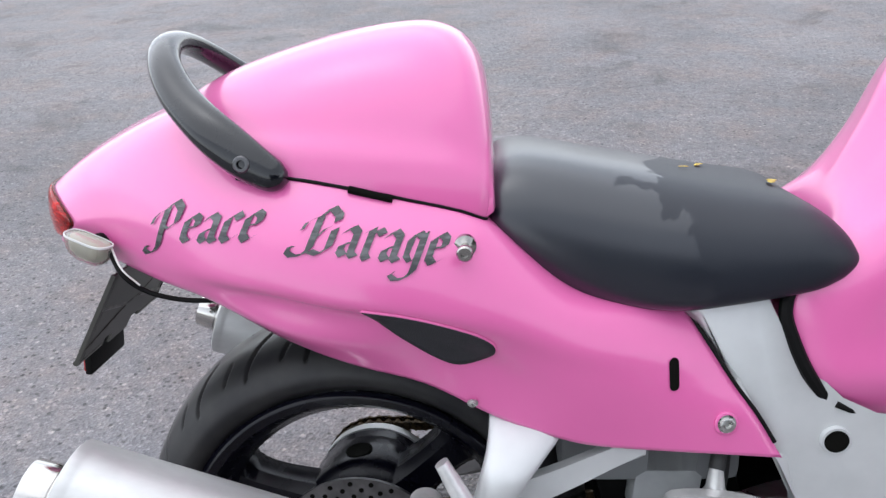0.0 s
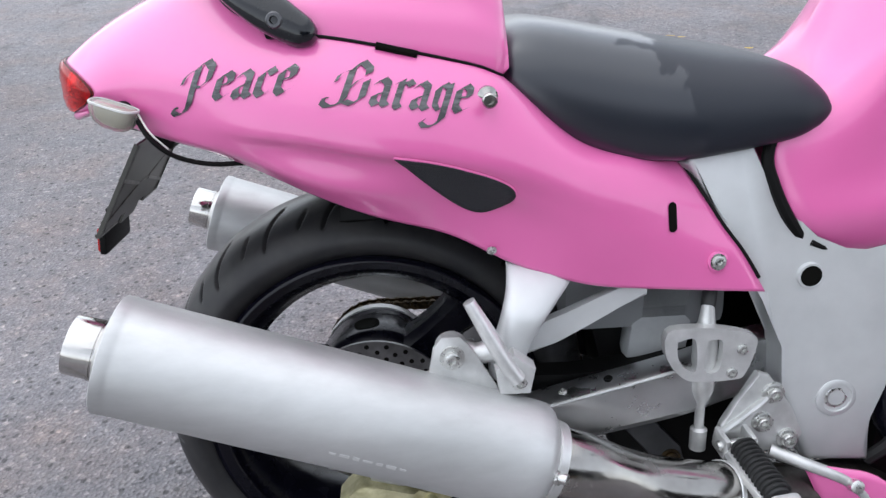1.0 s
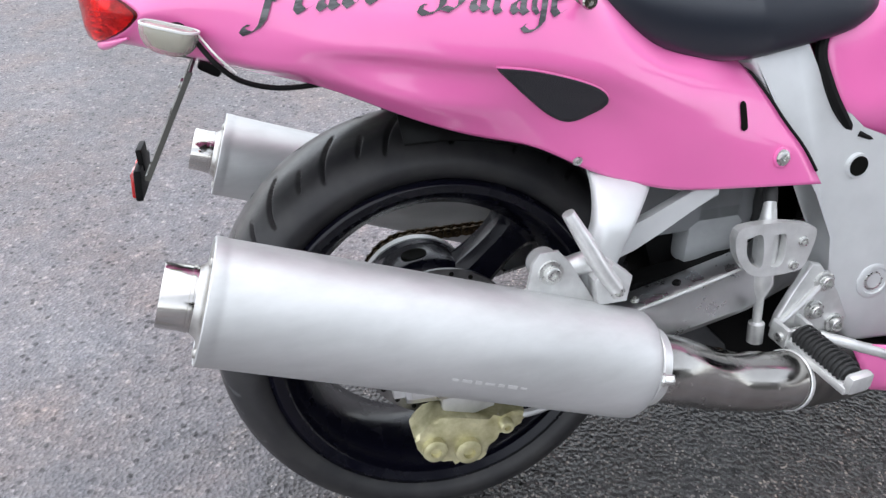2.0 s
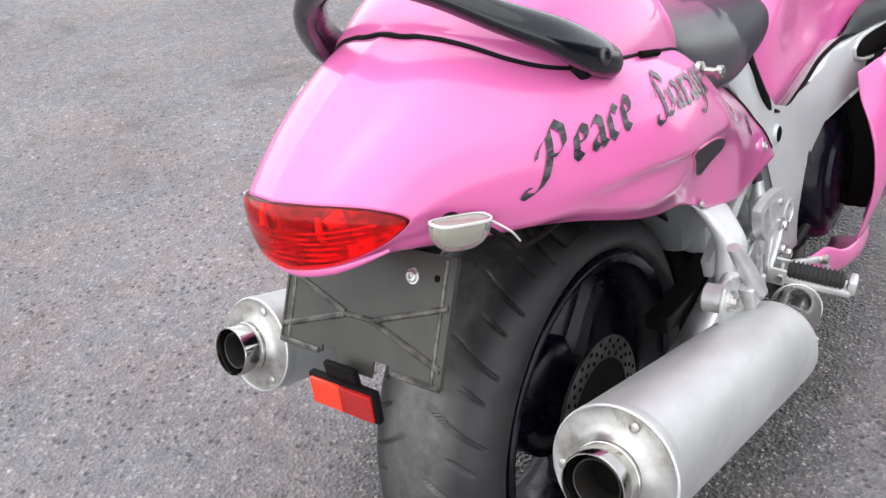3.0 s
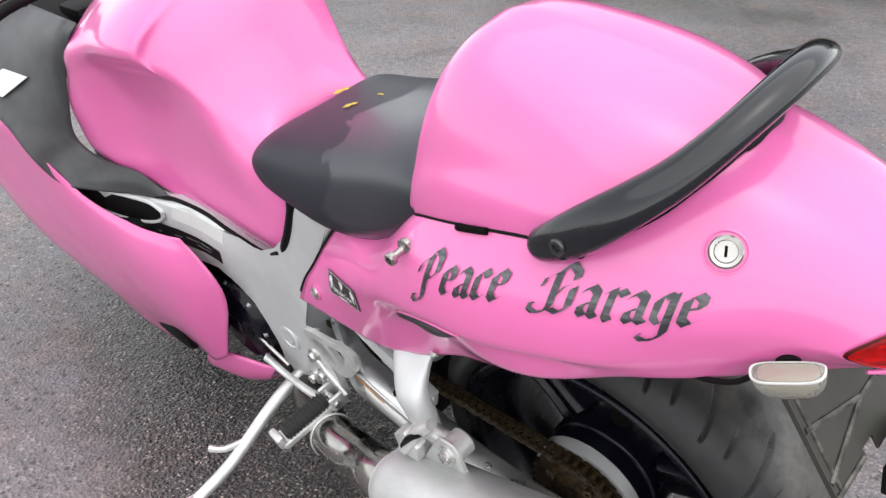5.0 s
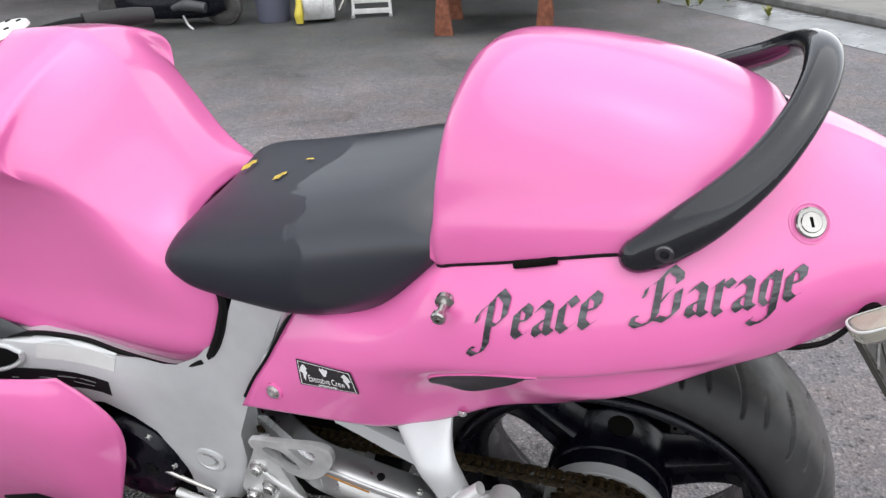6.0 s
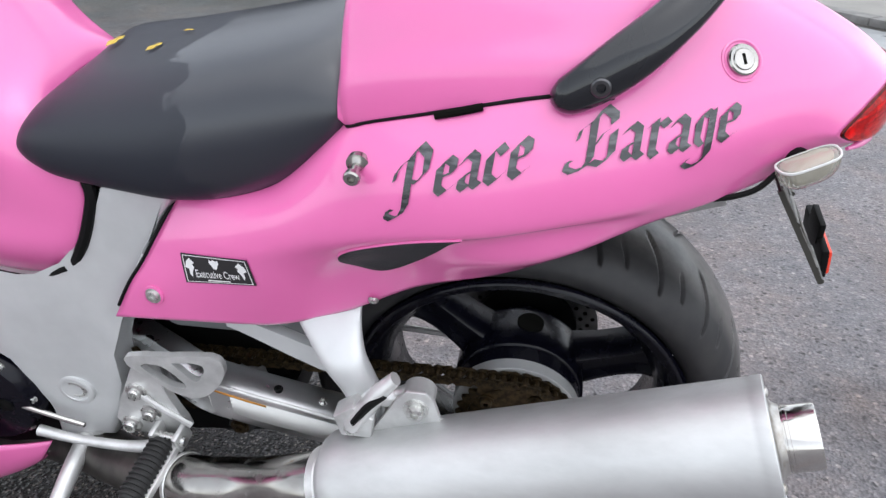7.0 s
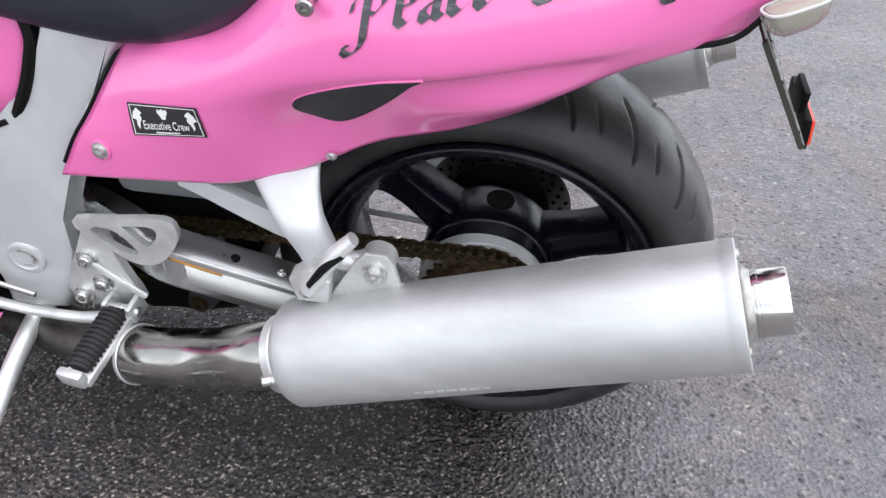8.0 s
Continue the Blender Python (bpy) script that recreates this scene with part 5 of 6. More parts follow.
for s in (1, -1):
    rows = [[(x, s * y, z) for y, z in ((yo - .050, zt - .001), (yo - .045, zt + .006), (yo - .012, zt + .006), (yo - .002, zt + .001), (yo, zt - .006), (yo, zt - dz + .010), (yo - .006, zt - dz), (yo - .044, zt - dz), (yo - .050, zt - dz + .008), (yo - .050, zt - .02))] for x, yo, zt, dz in ARM]
    b = grid_mesh(np.array(catmull(np.array(rows).reshape(len(ARM), -1), 50)).reshape(50, 10, 3), close=True)
    bmesh.ops.holes_fill(b, edges=[e for e in b.edges if e.is_boundary])
    arm = part("arm", b, ARMGREY, arm_root, "silver box section swing arm beam", angle=28)
    b = bmesh.new()
    ridge = [(x, s * (arm_face(x)[0] - .001), arm_face(x)[1] + .0005) for x in np.linspace(.41, .10, 12)]
    add_tube(b, ridge, .0028, 8, 30)
    part("weld_ridge", b, CAST, arm)
    b = bmesh.new()
    add_plate(b, [(-.100, .280), (-.02, .280), (-.02, .314), (-.100, .312)], s * .1855, s * .191, .002)
    part("adjuster_plate", b, CAST, arm)
    b = bmesh.new()
    add_box(b, (-.113, s * .164, .294), (.022, .030, .034), bevel=.003)
    part("adjuster_block", b, CAST, arm)
    b = bmesh.new()
    add_revolve(b, (WX, s * .190, .304), (0, s, 0), [(0, .022), (.004, .022), (.005, .017), (.012, .016), (.014, .013), (.014, .006)], 6 if s > 0 else 24)
    part("axle_nut", b, BOLT, arm)
    for x in (.30, .235, .10, .02):
        yo, zt = arm_face(x)
        b = bmesh.new()
        add_bolt(b, (x, s * (yo - .020), zt + .0055), (0, 0.1 * s, 1), .0055, .005, 12)
        part("bolt", b, BOLT if x != .30 else BLACK, arm)
b = bmesh.new()
strip_x = np.linspace(.402, .195, 8)
top_run = [(x, arm_face(x)[0] + .0012, arm_face(x)[1] - .010) for x in strip_x]
low_run = [(x, y, z - .040) for x, y, z in top_run]
b = grid_mesh(np.array([top_run, low_run]))
tag = solid(part("warning_label", b, WHITE, arm_root, "worn pale warning label on the arm"), .0006, 0)
b = bmesh.new()
b = grid_mesh(np.array([[(x, y + .0008, z + .001) for x, y, z in top_run[:4]], [(x, y + .0008, z - .003) for x, y, z in top_run[:4]]]))
solid(part("stripe", b, mat("orange_ink", (.55, .24, .03), .5), tag), .0006, 0)
b = bmesh.new()
add_box(b, (.40, 0, .31), (.07, .22, .07), bevel=.012)
part("cross_beam", b, SILVER, arm_root)

# ---- passenger footrests ----
HORN = ((.202, .576, .048, .013, .174), (.197, .562, .043, .016, .194), (.185, .542, .034, .019, .216), (.171, .519, .027, .021, .233), (.157, .485, .023, .020, .235), (.147, .455, .022, .018, .236), (.144, .432, .019, .014, .236))
for s in (1, -1):
    ft = new("passenger_footrest")
    ft.parent = bike
    rows = []
    for x, z, hw, ht, out in HORN:
        tilt = -0.30 * hw
        rows.append([(x + hw * math.copysign(abs(math.cos(a)) ** .8, math.cos(a)), s * (out + ht * math.copysign(abs(math.sin(a)) ** .8, math.sin(a))), z + tilt * math.cos(a)) for a in np.linspace(0, 2 * math.pi, 24, endpoint=False)])
    g = catmull(np.array(rows).reshape(len(rows), -1), 26).reshape(26, 24, 3)
    b = grid_mesh(g, close=True)
    bmesh.ops.holes_fill(b, edges=[e for e in b.edges if e.is_boundary])
    part("hanger", b, SILVER, ft, "silver cast footrest hanger")
    b = bmesh.new()
    add_tube(b, [(.150, s * .240, .468), (.130, s * .246, .478), (.105, s * .244, .474), (.076, s * .242, .481)], (.018, .015, .014, .018), 12, 20)
    part("hanger_arm", b, CAST, ft)
    b = bmesh.new()
    add_plate(b, [(.172, .478), (.207, .492), (.244, .507), (.302, .533), (.344, .546), (.344, .522), (.302, .504), (.264, .482), (.222, .460), (.182, .444)], s * .182, s * .198, .004)
    part("brace", b, SILVER, ft)
    b = bmesh.new()
    add_plate(b, [(.134, .430), (.174, .430), (.181, .464), (.154, .486), (.129, .466)], s * .250, s * .280, .004)
    part("hinge_block", b, CAST, ft)
    b = bmesh.new()
    tip = .530 if s > 0 else .556
    add_tube(b, [(.158, s * .276, .452), (.141, s * .275, .478), (.119, s * .270, .509 if s > 0 else .519), (.099, s * .264, tip)], (.015, .015, .014, .011), 12, 20, flat=.75)
    part("peg", b, CAST, ft, "folded aluminium passenger peg")
    if s > 0:
        b = bmesh.new()
        add_tube(b, [(.152, .286, .466), (.132, .285, .496), (.110, .279, tip - .016)], (.005, .0055, .004), 8, 14)
        part("peg_groove", b, BLACK, ft)
    b = bmesh.new()
    add_bolt(b, (.159, s * .280, .447), (0, s, 0), .008, .006, 6)
    part("pin", b, BOLT, ft)

# ---- rider footrests ----
def ringed_plate(outline, holes, y0, y1, parent, name, material, label=""):
    """A rounded plate with openings right through it."""
    b = bmesh.new()
    for y in (y0, y1):
        loops = [[b.verts.new((x, y, z)) for x, z in o] for o in (outline, *holes)]
        es = []
        for lp in loops:
            es += [b.edges.new((lp[i], lp[(i + 1) % len(lp)])) for i in range(len(lp))]
        bmesh.ops.triangle_fill(b, edges=es, use_beauty=True)
    b.verts.ensure_lookup_table()
    m = len(b.verts) // 2
    k = 0
    for o in (outline, *holes):
        for i in range(len(o)):
            p, q = k + i, k + (i + 1) % len(o)
            b.faces.new((b.verts[p], b.verts[q], b.verts[m + q], b.verts[m + p]))
        k += len(o)
    return part(name, b, material, parent, label)


def rounded(pts, n=30):
    return [tuple(q) for q in catmull(list(pts) + [pts[0]], n + 1)[:-1]]


left_rest = new("rider_footrest")
left_rest.parent = bike
right_rest = new("rider_footrest")
right_rest.parent = bike
PLATE = {1: [(.482, .446), (.502, .440), (.550, .345), (.570, .300), (.560, .272), (.496, .268), (.448, .296), (.452, .318), (.470, .352)],
         -1: [(.508, .392), (.526, .386), (.562, .335), (.584, .288), (.572, .262), (.504, .262), (.456, .290), (.462, .312), (.484, .348)]}
for s, rest, slide, sink in ((1, left_rest, -.011, 0), (-1, right_rest, .004, -.009)):
    b = bmesh.new()
    add_plate(b, PLATE[s], s * .180, s * .194, .004)
    part("bracket", b, CAST, rest, "cast aluminium footrest bracket")
    b = bmesh.new()
    add_tube(b, [(.455 + slide, s * .196, .306 + sink), (.500 + slide, s * .198, .345 + sink), (.530 + slide, s * .196, .372 + sink)], .0055, 8, 10)
    part("web", b, CAST, rest)
    for x, z in ((.528, .368), (.517, .322), (.556, .292)):
        b = bmesh.new()
        add_revolve(b, (x + slide, s * .192, z + sink), (0, s, 0), [(0, .0165), (.006, .0155), (.0075, .0125), (.0075, .0105), (.013, .0102), (.0145, .009), (.0145, .0058), (.007, .0052), (.007, .001)], 24)
        part("bolt", b, BOLT, rest)
    # peg: an aluminium tray with a ribbed rubber block on it
    p0, p1 = Vector((.478, s * .212, .290)), Vector((.494, s * .330, .270))
    d = (p1 - p0).normalized()
    wide = d.cross(Vector((0, 0, 1))).normalized()
    rise = wide.cross(d).normalized()
    if rise.z < 0:
        rise = -rise
    turn = Matrix((d, wide, rise)).transposed()
    b = bmesh.new()
    add_box(b, p0 + d * .060 - rise * .006, (.128, .044, .014), rot=turn, bevel=.005)
    peg = part("peg", b, CAST, rest, "folding aluminium peg")
    b = bmesh.new()
    add_tube(b, [p0 + d * q + rise * .008 for q in (.010, .016, .060, .104, .110)], (.011, .0165, .0175, .0165, .011), 20, 20, flat=.85)
    part("rubber", b, RUBBER, peg, "black ribbed rubber tread")
    for k in range(12):
        b = bmesh.new()
        add_revolve(b, p0 + d * (.016 + .0078 * k) + rise * .008, d, [(0, .0165), (.0010, .0192), (.0030, .0192), (.0040, .0165)], 20, caps=False)
        part("rib", b, RUBBER, peg)
    b = bmesh.new()
    add_box(b, p1 + d * .002 + rise * .006, (.016, .040, .030), rot=turn, bevel=.007)
    part("end_knob", b, CAST, peg)
    for q in (-.020, .020):
        b = bmesh.new()
        add_box(b, p0 - d * .006 + wide * q, (.036, .009, .034), rot=turn, bevel=.004)
        part("clevis_ear", b, CAST, peg)
    b = bmesh.new()
    add_revolve(b, p0 - wide * .030, wide, [(0, .007), (.004, .008), (.056, .008), (.060, .007)], 14)
    part("hinge_pin", b, BOLT, peg)
# heel guards
ringed_plate(rounded([(.506, .435), (.503, .453), (.443, .461), (.375, .469), (.359, .453), (.365, .427), (.389, .395), (.415, .381), (.441, .385), (.473, .408)]),
             [rounded([(.477, .443), (.485, .433), (.449, .403), (.429, .399), (.427, .411), (.451, .439)], 20), rounded([(.437, .449), (.401, .453), (.389, .443), (.403, .419), (.415, .421)], 20)],
             .196, .206, left_rest, "heel_guard", CAST, "triangular heel guard with two openings")
ringed_plate(rounded([(.366, .458), (.376, .474), (.430, .474), (.484, .462), (.494, .446), (.482, .404), (.466, .394), (.410, .394), (.386, .408), (.370, .434)]),
             [rounded([(.384, .456), (.408, .458), (.412, .412), (.398, .414), (.386, .432)], 20), rounded([(.426, .456), (.446, .453), (.444, .411), (.424, .411)], 20)],
             -.212, -.196, right_rest, "heel_guard", CAST, "rounded heel guard with two openings")
for x, z in ((.474, .440), (.462, .405)):
    b = bmesh.new()
    add_bolt(b, (x, -.210, z), (0, -1, 0), .007, .006)
    part("bolt", b, BOLT, right_rest)
# brake pedal, its cylinder and hose on the right
b = bmesh.new()
add_tube(b, [(.535, -.198, .266), (.581, -.222, .254), (.635, -.236, .233), (.679, -.240, .192)], (.010, .009, .009, .011), 10, 20)
part("brake_pedal", b, CAST, right_rest, "aluminium brake pedal")
b = bmesh.new()
add_revolve(b, (.640, -.240, .230), (0, -1, .3), [(-.012, .010), (.014, .010), (.016, .007)], 16)
part("pedal_pin", b, BOLT, right_rest)
b = bmesh.new()
add_revolve(b, (.432, -.186, .470), (.0, 0, -1), [(-.03, .008), (0, .012), (.01, .017), (.10, .017), (.112, .013), (.125, .007), (.165, .007), (.168, .012), (.20, .012), (.203, .006)], 20)
part("master_cylinder", b, CAST, right_rest)
b = bmesh.new()
add_tube(b, [(.432, -.186, .495), (.440, -.17, .515), (.452, -.14, .50), (.457, -.125, .46), (.455, -.12, .41)], .010, 10, 20)
part("brake_hose", b, RUBBER, right_rest)
# gear lever on the left
b = bmesh.new()
add_tube(b, [(.500, .214, .268), (.56, .216, .262), (.64, .214, .262), (.70, .212, .270)], (.011, .0085, .0075, .009), 10, 20)
part("gear_lever", b, CAST, left_rest, "aluminium gear lever")
b = bmesh.new()
add_tube(b, [(.62, .206, .288), (.68, .204, .302), (.74, .20, .316)], .0042, 8, 8)
part("gear_rod", b, CHROME, left_rest)
b = bmesh.new()
add_revolve(b, (.742, .196, .317), (0, 1, 0), [(0, .012), (.014, .012), (.016, .006)], 16)
part("rod_joint", b, BLACK, left_rest)

# side stand
stand = new("side_stand")
stand.parent = bike
b = bmesh.new()
add_tube(b, [(.660, .150, .215), (.668, .25, .180), (.674, .38, .114), (.681, .474, .084)], (.017, .014, .013, .013), 12, 20)
part("leg", b, CAST, stand, "silver side stand leg swung down")
b = bmesh.new()
add_box(b, (.681, .490, .0775), (.052, .042, .010), rot=Matrix.Rotation(radians(LEAN), 3, "X"), bevel=.003)
part("foot", b, CAST, stand)
b = bmesh.new()
add_tube(b, [(.671, .335, .141), (.70, .375, .132), (.725, .395, .136)], (.008, .007, .008), 8, 10)
part("kick_pin", b, CAST, stand)
b = bmesh.new()
add_box(b, (.665, .145, .215), (.07, .05, .07), bevel=.012)
part("pivot_block", b, CAST, stand)

# boxes behind the side panels and the shock
b = bmesh.new()
add_box(b, (.365, 0, .49), (.24, .25, .11), bevel=.02)
part("battery_box", b, mat("slate_plastic", (.17, .175, .18), .5), bike, "dark grey moulded box under the seat")
b = bmesh.new()
add_box(b, (.392, -.100, .462), (.092, .05, .170), rot=Matrix.Rotation(radians(6), 3, "Y"), bevel=.014)
part("reservoir", b, GREYBOX, bike, "pale grey fluid reservoir")
b = bmesh.new()
g = []
for a in np.linspace(radians(95), radians(25), 9):
    g.append([(WX + .362 * math.cos(a), y, HUB_Z + (.362 - .05 * (y / .1) ** 2) * math.sin(a)) for y in (-.1, -.06, 0, .06, .1)])
solid(part("mudguard", grid_mesh(np.array(g)), BLACK, bike, "black inner mudguard over the rear wheel"), .004)
b = bmesh.new()
add_box(b, (.40, 0, .40), (.20, .16, .20), rot=Matrix.Rotation(radians(-15), 3, "Y"), bevel=.03)
part("shock_housing", b, BLACK, bike, "black suspension and linkage mass")

linkage = new("suspension_linkage")
linkage.parent = bike
b = bmesh.new()
add_plate(b, [(.315, .300), (.330, .215), (.372, .168), (.440, .150), (.520, .158), (.585, .170), (.600, .240), (.560, .300), (.440, .318)], -.088, .088, .022)
part("rocker", b, BLACK, linkage, "sooty black suspension rocker under the arm")
for s in (1, -1):
    b = bmesh.new()
    add_plate(b, [(.330, .292), (.350, .300), (.372, .290), (.440, .214), (.446, .192), (.428, .176), (.406, .184), (.336, .268)], s * .090, s * .102, .004)
    part("link_rod", b, DARKGREY, linkage)
    for x, z in ((.352, .280), (.424, .196)):
        b = bmesh.new()
        add_bolt(b, (x, s * .101, z), (0, s, 0), .012, .008)
        part("link_bolt", b, CHAIN, linkage)
b = bmesh.new()
add_plate(b, [(.12, .392), (.170, .384), (.254, .380), (.338, .388), (.391, .400), (.470, .404), (.470, .356), (.360, .352), (.255, .345), (.17, .350), (.12, .364)], -.146, -.106, .004)
part("wheel_hugger", b, BLACK, bike, "black plastic hugger along the swing arm")

# added plate that hides the bright ground behind the chain
b = bmesh.new()
add_plate(b, [(.22, .53), (.60, .53), (.66, .46), (.66, .30), (.50, .27), (.30, .31), (.22, .40)], .050, .062, .004)
part("gap_backing", b, BLACK, bike, "black plate added to darken the gap behind the chain")

# engine
engine = new("engine")
engine.parent = bike
b = bmesh.new()
add_box(b, (.92, 0, .32), (.42, .33, .34), bevel=.03)
part("crankcase", b, BLACK, engine, "black engine crankcase")
# black boxes added to block the sight of bright ground past the engine
for s in (1, -1):
    b = bmesh.new()
    add_box(b, (1.00, s * .20, .385), (.16, .17, .36), bevel=.03)
    part("engine_filler", b, BLACK, engine)
b = bmesh.new()
add_revolve(b, (.850, -.155, .330), (0, -1, 0), [(0, .150), (.040, .148), (.052, .140), (.060, .128), (.062, .105), (.070, .100), (.074, .085), (.074, .02)], 56)
part("clutch_cover", b, RIMBLACK, engine, "round black clutch cover")
b = bmesh.new()
add_box(b, (1.0, 0, .56), (.22, .30, .22), rot=Matrix.Rotation(radians(15), 3, "Y"), bevel=.03)
part("cylinder_block", b, BLACK, engine)
b = bmesh.new()
add_revolve(b, (.80, .175, .32), (0, 1, 0), [(0, .105), (.015, .103), (.028, .094), (.032, .075), (.032, .05), (.036, .045), (.036, .02), (.032, .015)], 48)
cover = part("side_cover", b, RIMBLACK, engine, "black engine side cover")
for k in range(8):
    a = 2 * math.pi * k / 8
    b = bmesh.new()
    add_bolt(b, (.80 + .095 * math.cos(a), .192, .32 + .095 * math.sin(a)), (0, 1, 0), .006, .007, 12)
    part("bolt", b, BOLT, cover)
b = bmesh.new()
add_revolve(b, (.745, .165, .29), (0, 1, 0), [(0, .024), (.016, .022), (.020, .016), (.020, .008)], 24)
part("oil_sight_boss", b, CAST, engine)
b = bmesh.new()
add_tube(b, [(.72, -.18, .44), (.735, -.20, .36), (.725, -.19, .27), (.70, -.17, .22)], .010, 8, 20)
part("hose", b, RUBBER, engine)

# ---- front side fairings, seen in part ----
FAIR = [
    [(.802, .246, .566), (.768, .238, .525), (.742, .231, .465), (.745, .231, .405), (.772, .243, .325), (.806, .250, .245)],
    [(.850, .262, .570), (.832, .274, .545), (.815, .282, .490), (.815, .282, .420), (.835, .278, .320), (.855, .262, .215)],
    [(.930, .278, .575), (.915, .292, .552), (.905, .302, .500), (.915, .302, .410), (.930, .288, .310), (.945, .254, .190)],
    [(1.050, .306, .618), (1.045, .314, .592), (1.050, .318, .520), (1.058, .316, .430), (1.058, .300, .315), (1.060, .262, .165)],
    [(1.160, .340, .755), (1.175, .346, .730), (1.200, .344, .625), (1.220, .340, .500), (1.220, .322, .355), (1.210, .280, .190)],
    [(1.330, .335, .810), (1.350, .358, .790), (1.400, .372, .690), (1.430, .368, .550), (1.420, .340, .400), (1.400, .285, .270)],
    [(1.460, .275, .870), (1.490, .300, .850), (1.545, .315, .730), (1.570, .312, .580), (1.555, .290, .440), (1.525, .250, .340)],
    [(1.540, .180, .900), (1.590, .200, .870), (1.650, .210, .740), (1.675, .210, .600), (1.655, .190, .470), (1.620, .165, .380)],
]
# the right panel's rear edge stands further out
FAIR_RIGHT = [
    [(.820, .252, .566), (.805, .264, .515), (.790, .286, .465), (.785, .300, .400), (.780, .300, .310), (.782, .274, .205)],
    [(.868, .274, .578), (.858, .290, .552), (.848, .308, .490), (.846, .316, .420), (.846, .310, .315), (.856, .274, .195)],
] + FAIR[2:]
fair_grid = {1: smooth_grid(FAIR, 56, 36), -1: smooth_grid(FAIR_RIGHT, 56, 36)}


def flip(g, s):
    """Mirror a grid to side s."""
    return g * np.array([1, s, 1])


TRIM = [
    [(.846, .215, .622), (.848, .214, .625), (.850, .212, .628)],
    [(.930, .246, .627), (.925, .240, .652), (.920, .224, .670)],
    [(1.020, .288, .630), (1.010, .272, .656), (1.000, .237, .672)],
    [(1.090, .326, .646), (1.090, .300, .668), (1.075, .250, .692)],
    [(1.115, .348, .716), (1.120, .310, .740), (1.090, .256, .732)],
    [(1.165, .348, .768), (1.160, .300, .800), (1.070, .246, .795)],
    [(1.330, .338, .818), (1.280, .280, .860), (1.050, .236, .850)],
    [(1.460, .278, .874), (1.360, .220, .900), (1.000, .215, .930)],
    [(1.540, .182, .904), (1.420, .150, .920), (1.000, .190, .950)],
]
trim_grid = smooth_grid(TRIM, 40, 12)
for s in (1, -1):
    fg = part("side_fairing", grid_mesh(flip(fair_grid[s], s)), PINK, bike, "glossy pink front side fairing panel", angle=70)
    solid(fg, .004, 0)
    tg = part("inner_trim", grid_mesh(flip(trim_grid, s)), DARKGREY, bike, "dark grey inner trim beside the tank", angle=70)
    solid(tg, .004, 0)
    # recesses in the spar
    b = bmesh.new()
    add_plate(b, rounded([(.876, .596), (.900, .610), (.980, .616), (1.09, .616), (1.15, .606), (1.15, .582), (1.02, .566), (.930, .566), (.886, .578)], 36), s * .174, s * .1785)
    bow(b, s)
    hollow = part("spar_recess", b, BLACK, bike)
    b = bmesh.new()
    rim_line = rounded([(.870, .596), (.898, .615), (.980, .621), (1.09, .621), (1.155, .610), (1.155, .579), (1.02, .561), (.928, .561), (.880, .575)], 40)
    add_tube(b, [(x, s * .1775, z) for x, z in rim_line] + [(rim_line[0][0], s * .1775, rim_line[0][1])], .0038, 8, 80)
    bow(b, s)
    part("recess_rim", b, SILVER, hollow)
    # belly pan behind the pedals
    if s > 0:
        lip = ((.70, .228, .165, .20), (.74, .228, .145, .212), (.80, .232, .13, .230), (.90, .22, .13, .25))
    else:
        lip = ((.572, .258, .165, .222), (.620, .254, .158, .234), (.665, .248, .152, .246), (.720, .216, .148, .264), (.80, .200, .14, .272), (.90, .19, .13, .265))
    g = [[(x, s * y, z0), (x + .022, s * (y + .006), (z0 + z1) / 2), (x + .045, s * y * .97, z1), (x + .05, s * y * .7, z1 - .02)] for x, z0, z1, y in lip]
    solid(part("belly_pan", grid_mesh(smooth_grid(g, 20, 12)), PINK, bike, "pink belly pan edge"), .004, 0)
b = bmesh.new()
add_plate(b, [(.727, .572), (.760, .593), (.800, .606), (.838, .614), (.852, .582), (.815, .574), (.775, .560), (.738, .543)], .1762, .1770)
bow(b, 1)
part("sticker", b, WHITE, bike, "pale worn label on the frame")
b = bmesh.new()
add_plate(b, [(.757, .520), (.780, .533), (.805, .545), (.850, .557), (.890, .563), (.940, .567), (.990, .570), (.990, .535), (.940, .532), (.890, .528), (.845, .520), (.800, .508), (.775, .497), (.762, .488)], .1762, .1772)
bow(b, 1)
strip = part("sticker", b, STICKER, bike, "black printed label strip under the spar")
for x0, x1, f0, f1 in ((.778, .800, .66, .70), (.806, .832, .64, .68), (.782, .812, .38, .41), (.845, .862, .48, .52), (.896, .906, .40, .46)):
    b = bmesh.new()
    lo = lambda x: float(np.interp(x, (.757, .80, .845, .89, .94, .99), (.486, .508, .520, .528, .532, .535)))
    hi = lambda x: float(np.interp(x, (.757, .805, .85, .89, .94, .99), (.520, .545, .557, .563, .567, .570)))
    at = lambda x, f: (x, lo(x) + (hi(x) - lo(x)) * f)
    add_plate(b, [at(x0, f0), at(x1, f0), at(x1, f1), at(x0, f1)], .1774, .1778)
    bow(b, 1)
    part("print_bar", b, GREYBOX, strip)
b = bmesh.new()
q0 = [(1.286, .333, .826), (1.238, .286, .854), (1.162, .270, .844), (1.205, .321, .813)]
b.faces.new([b.verts.new(v) for v in q0])
solid(part("label", b, WHITE, bike, "white paper label on the trim", smooth=False), .0012, 0)

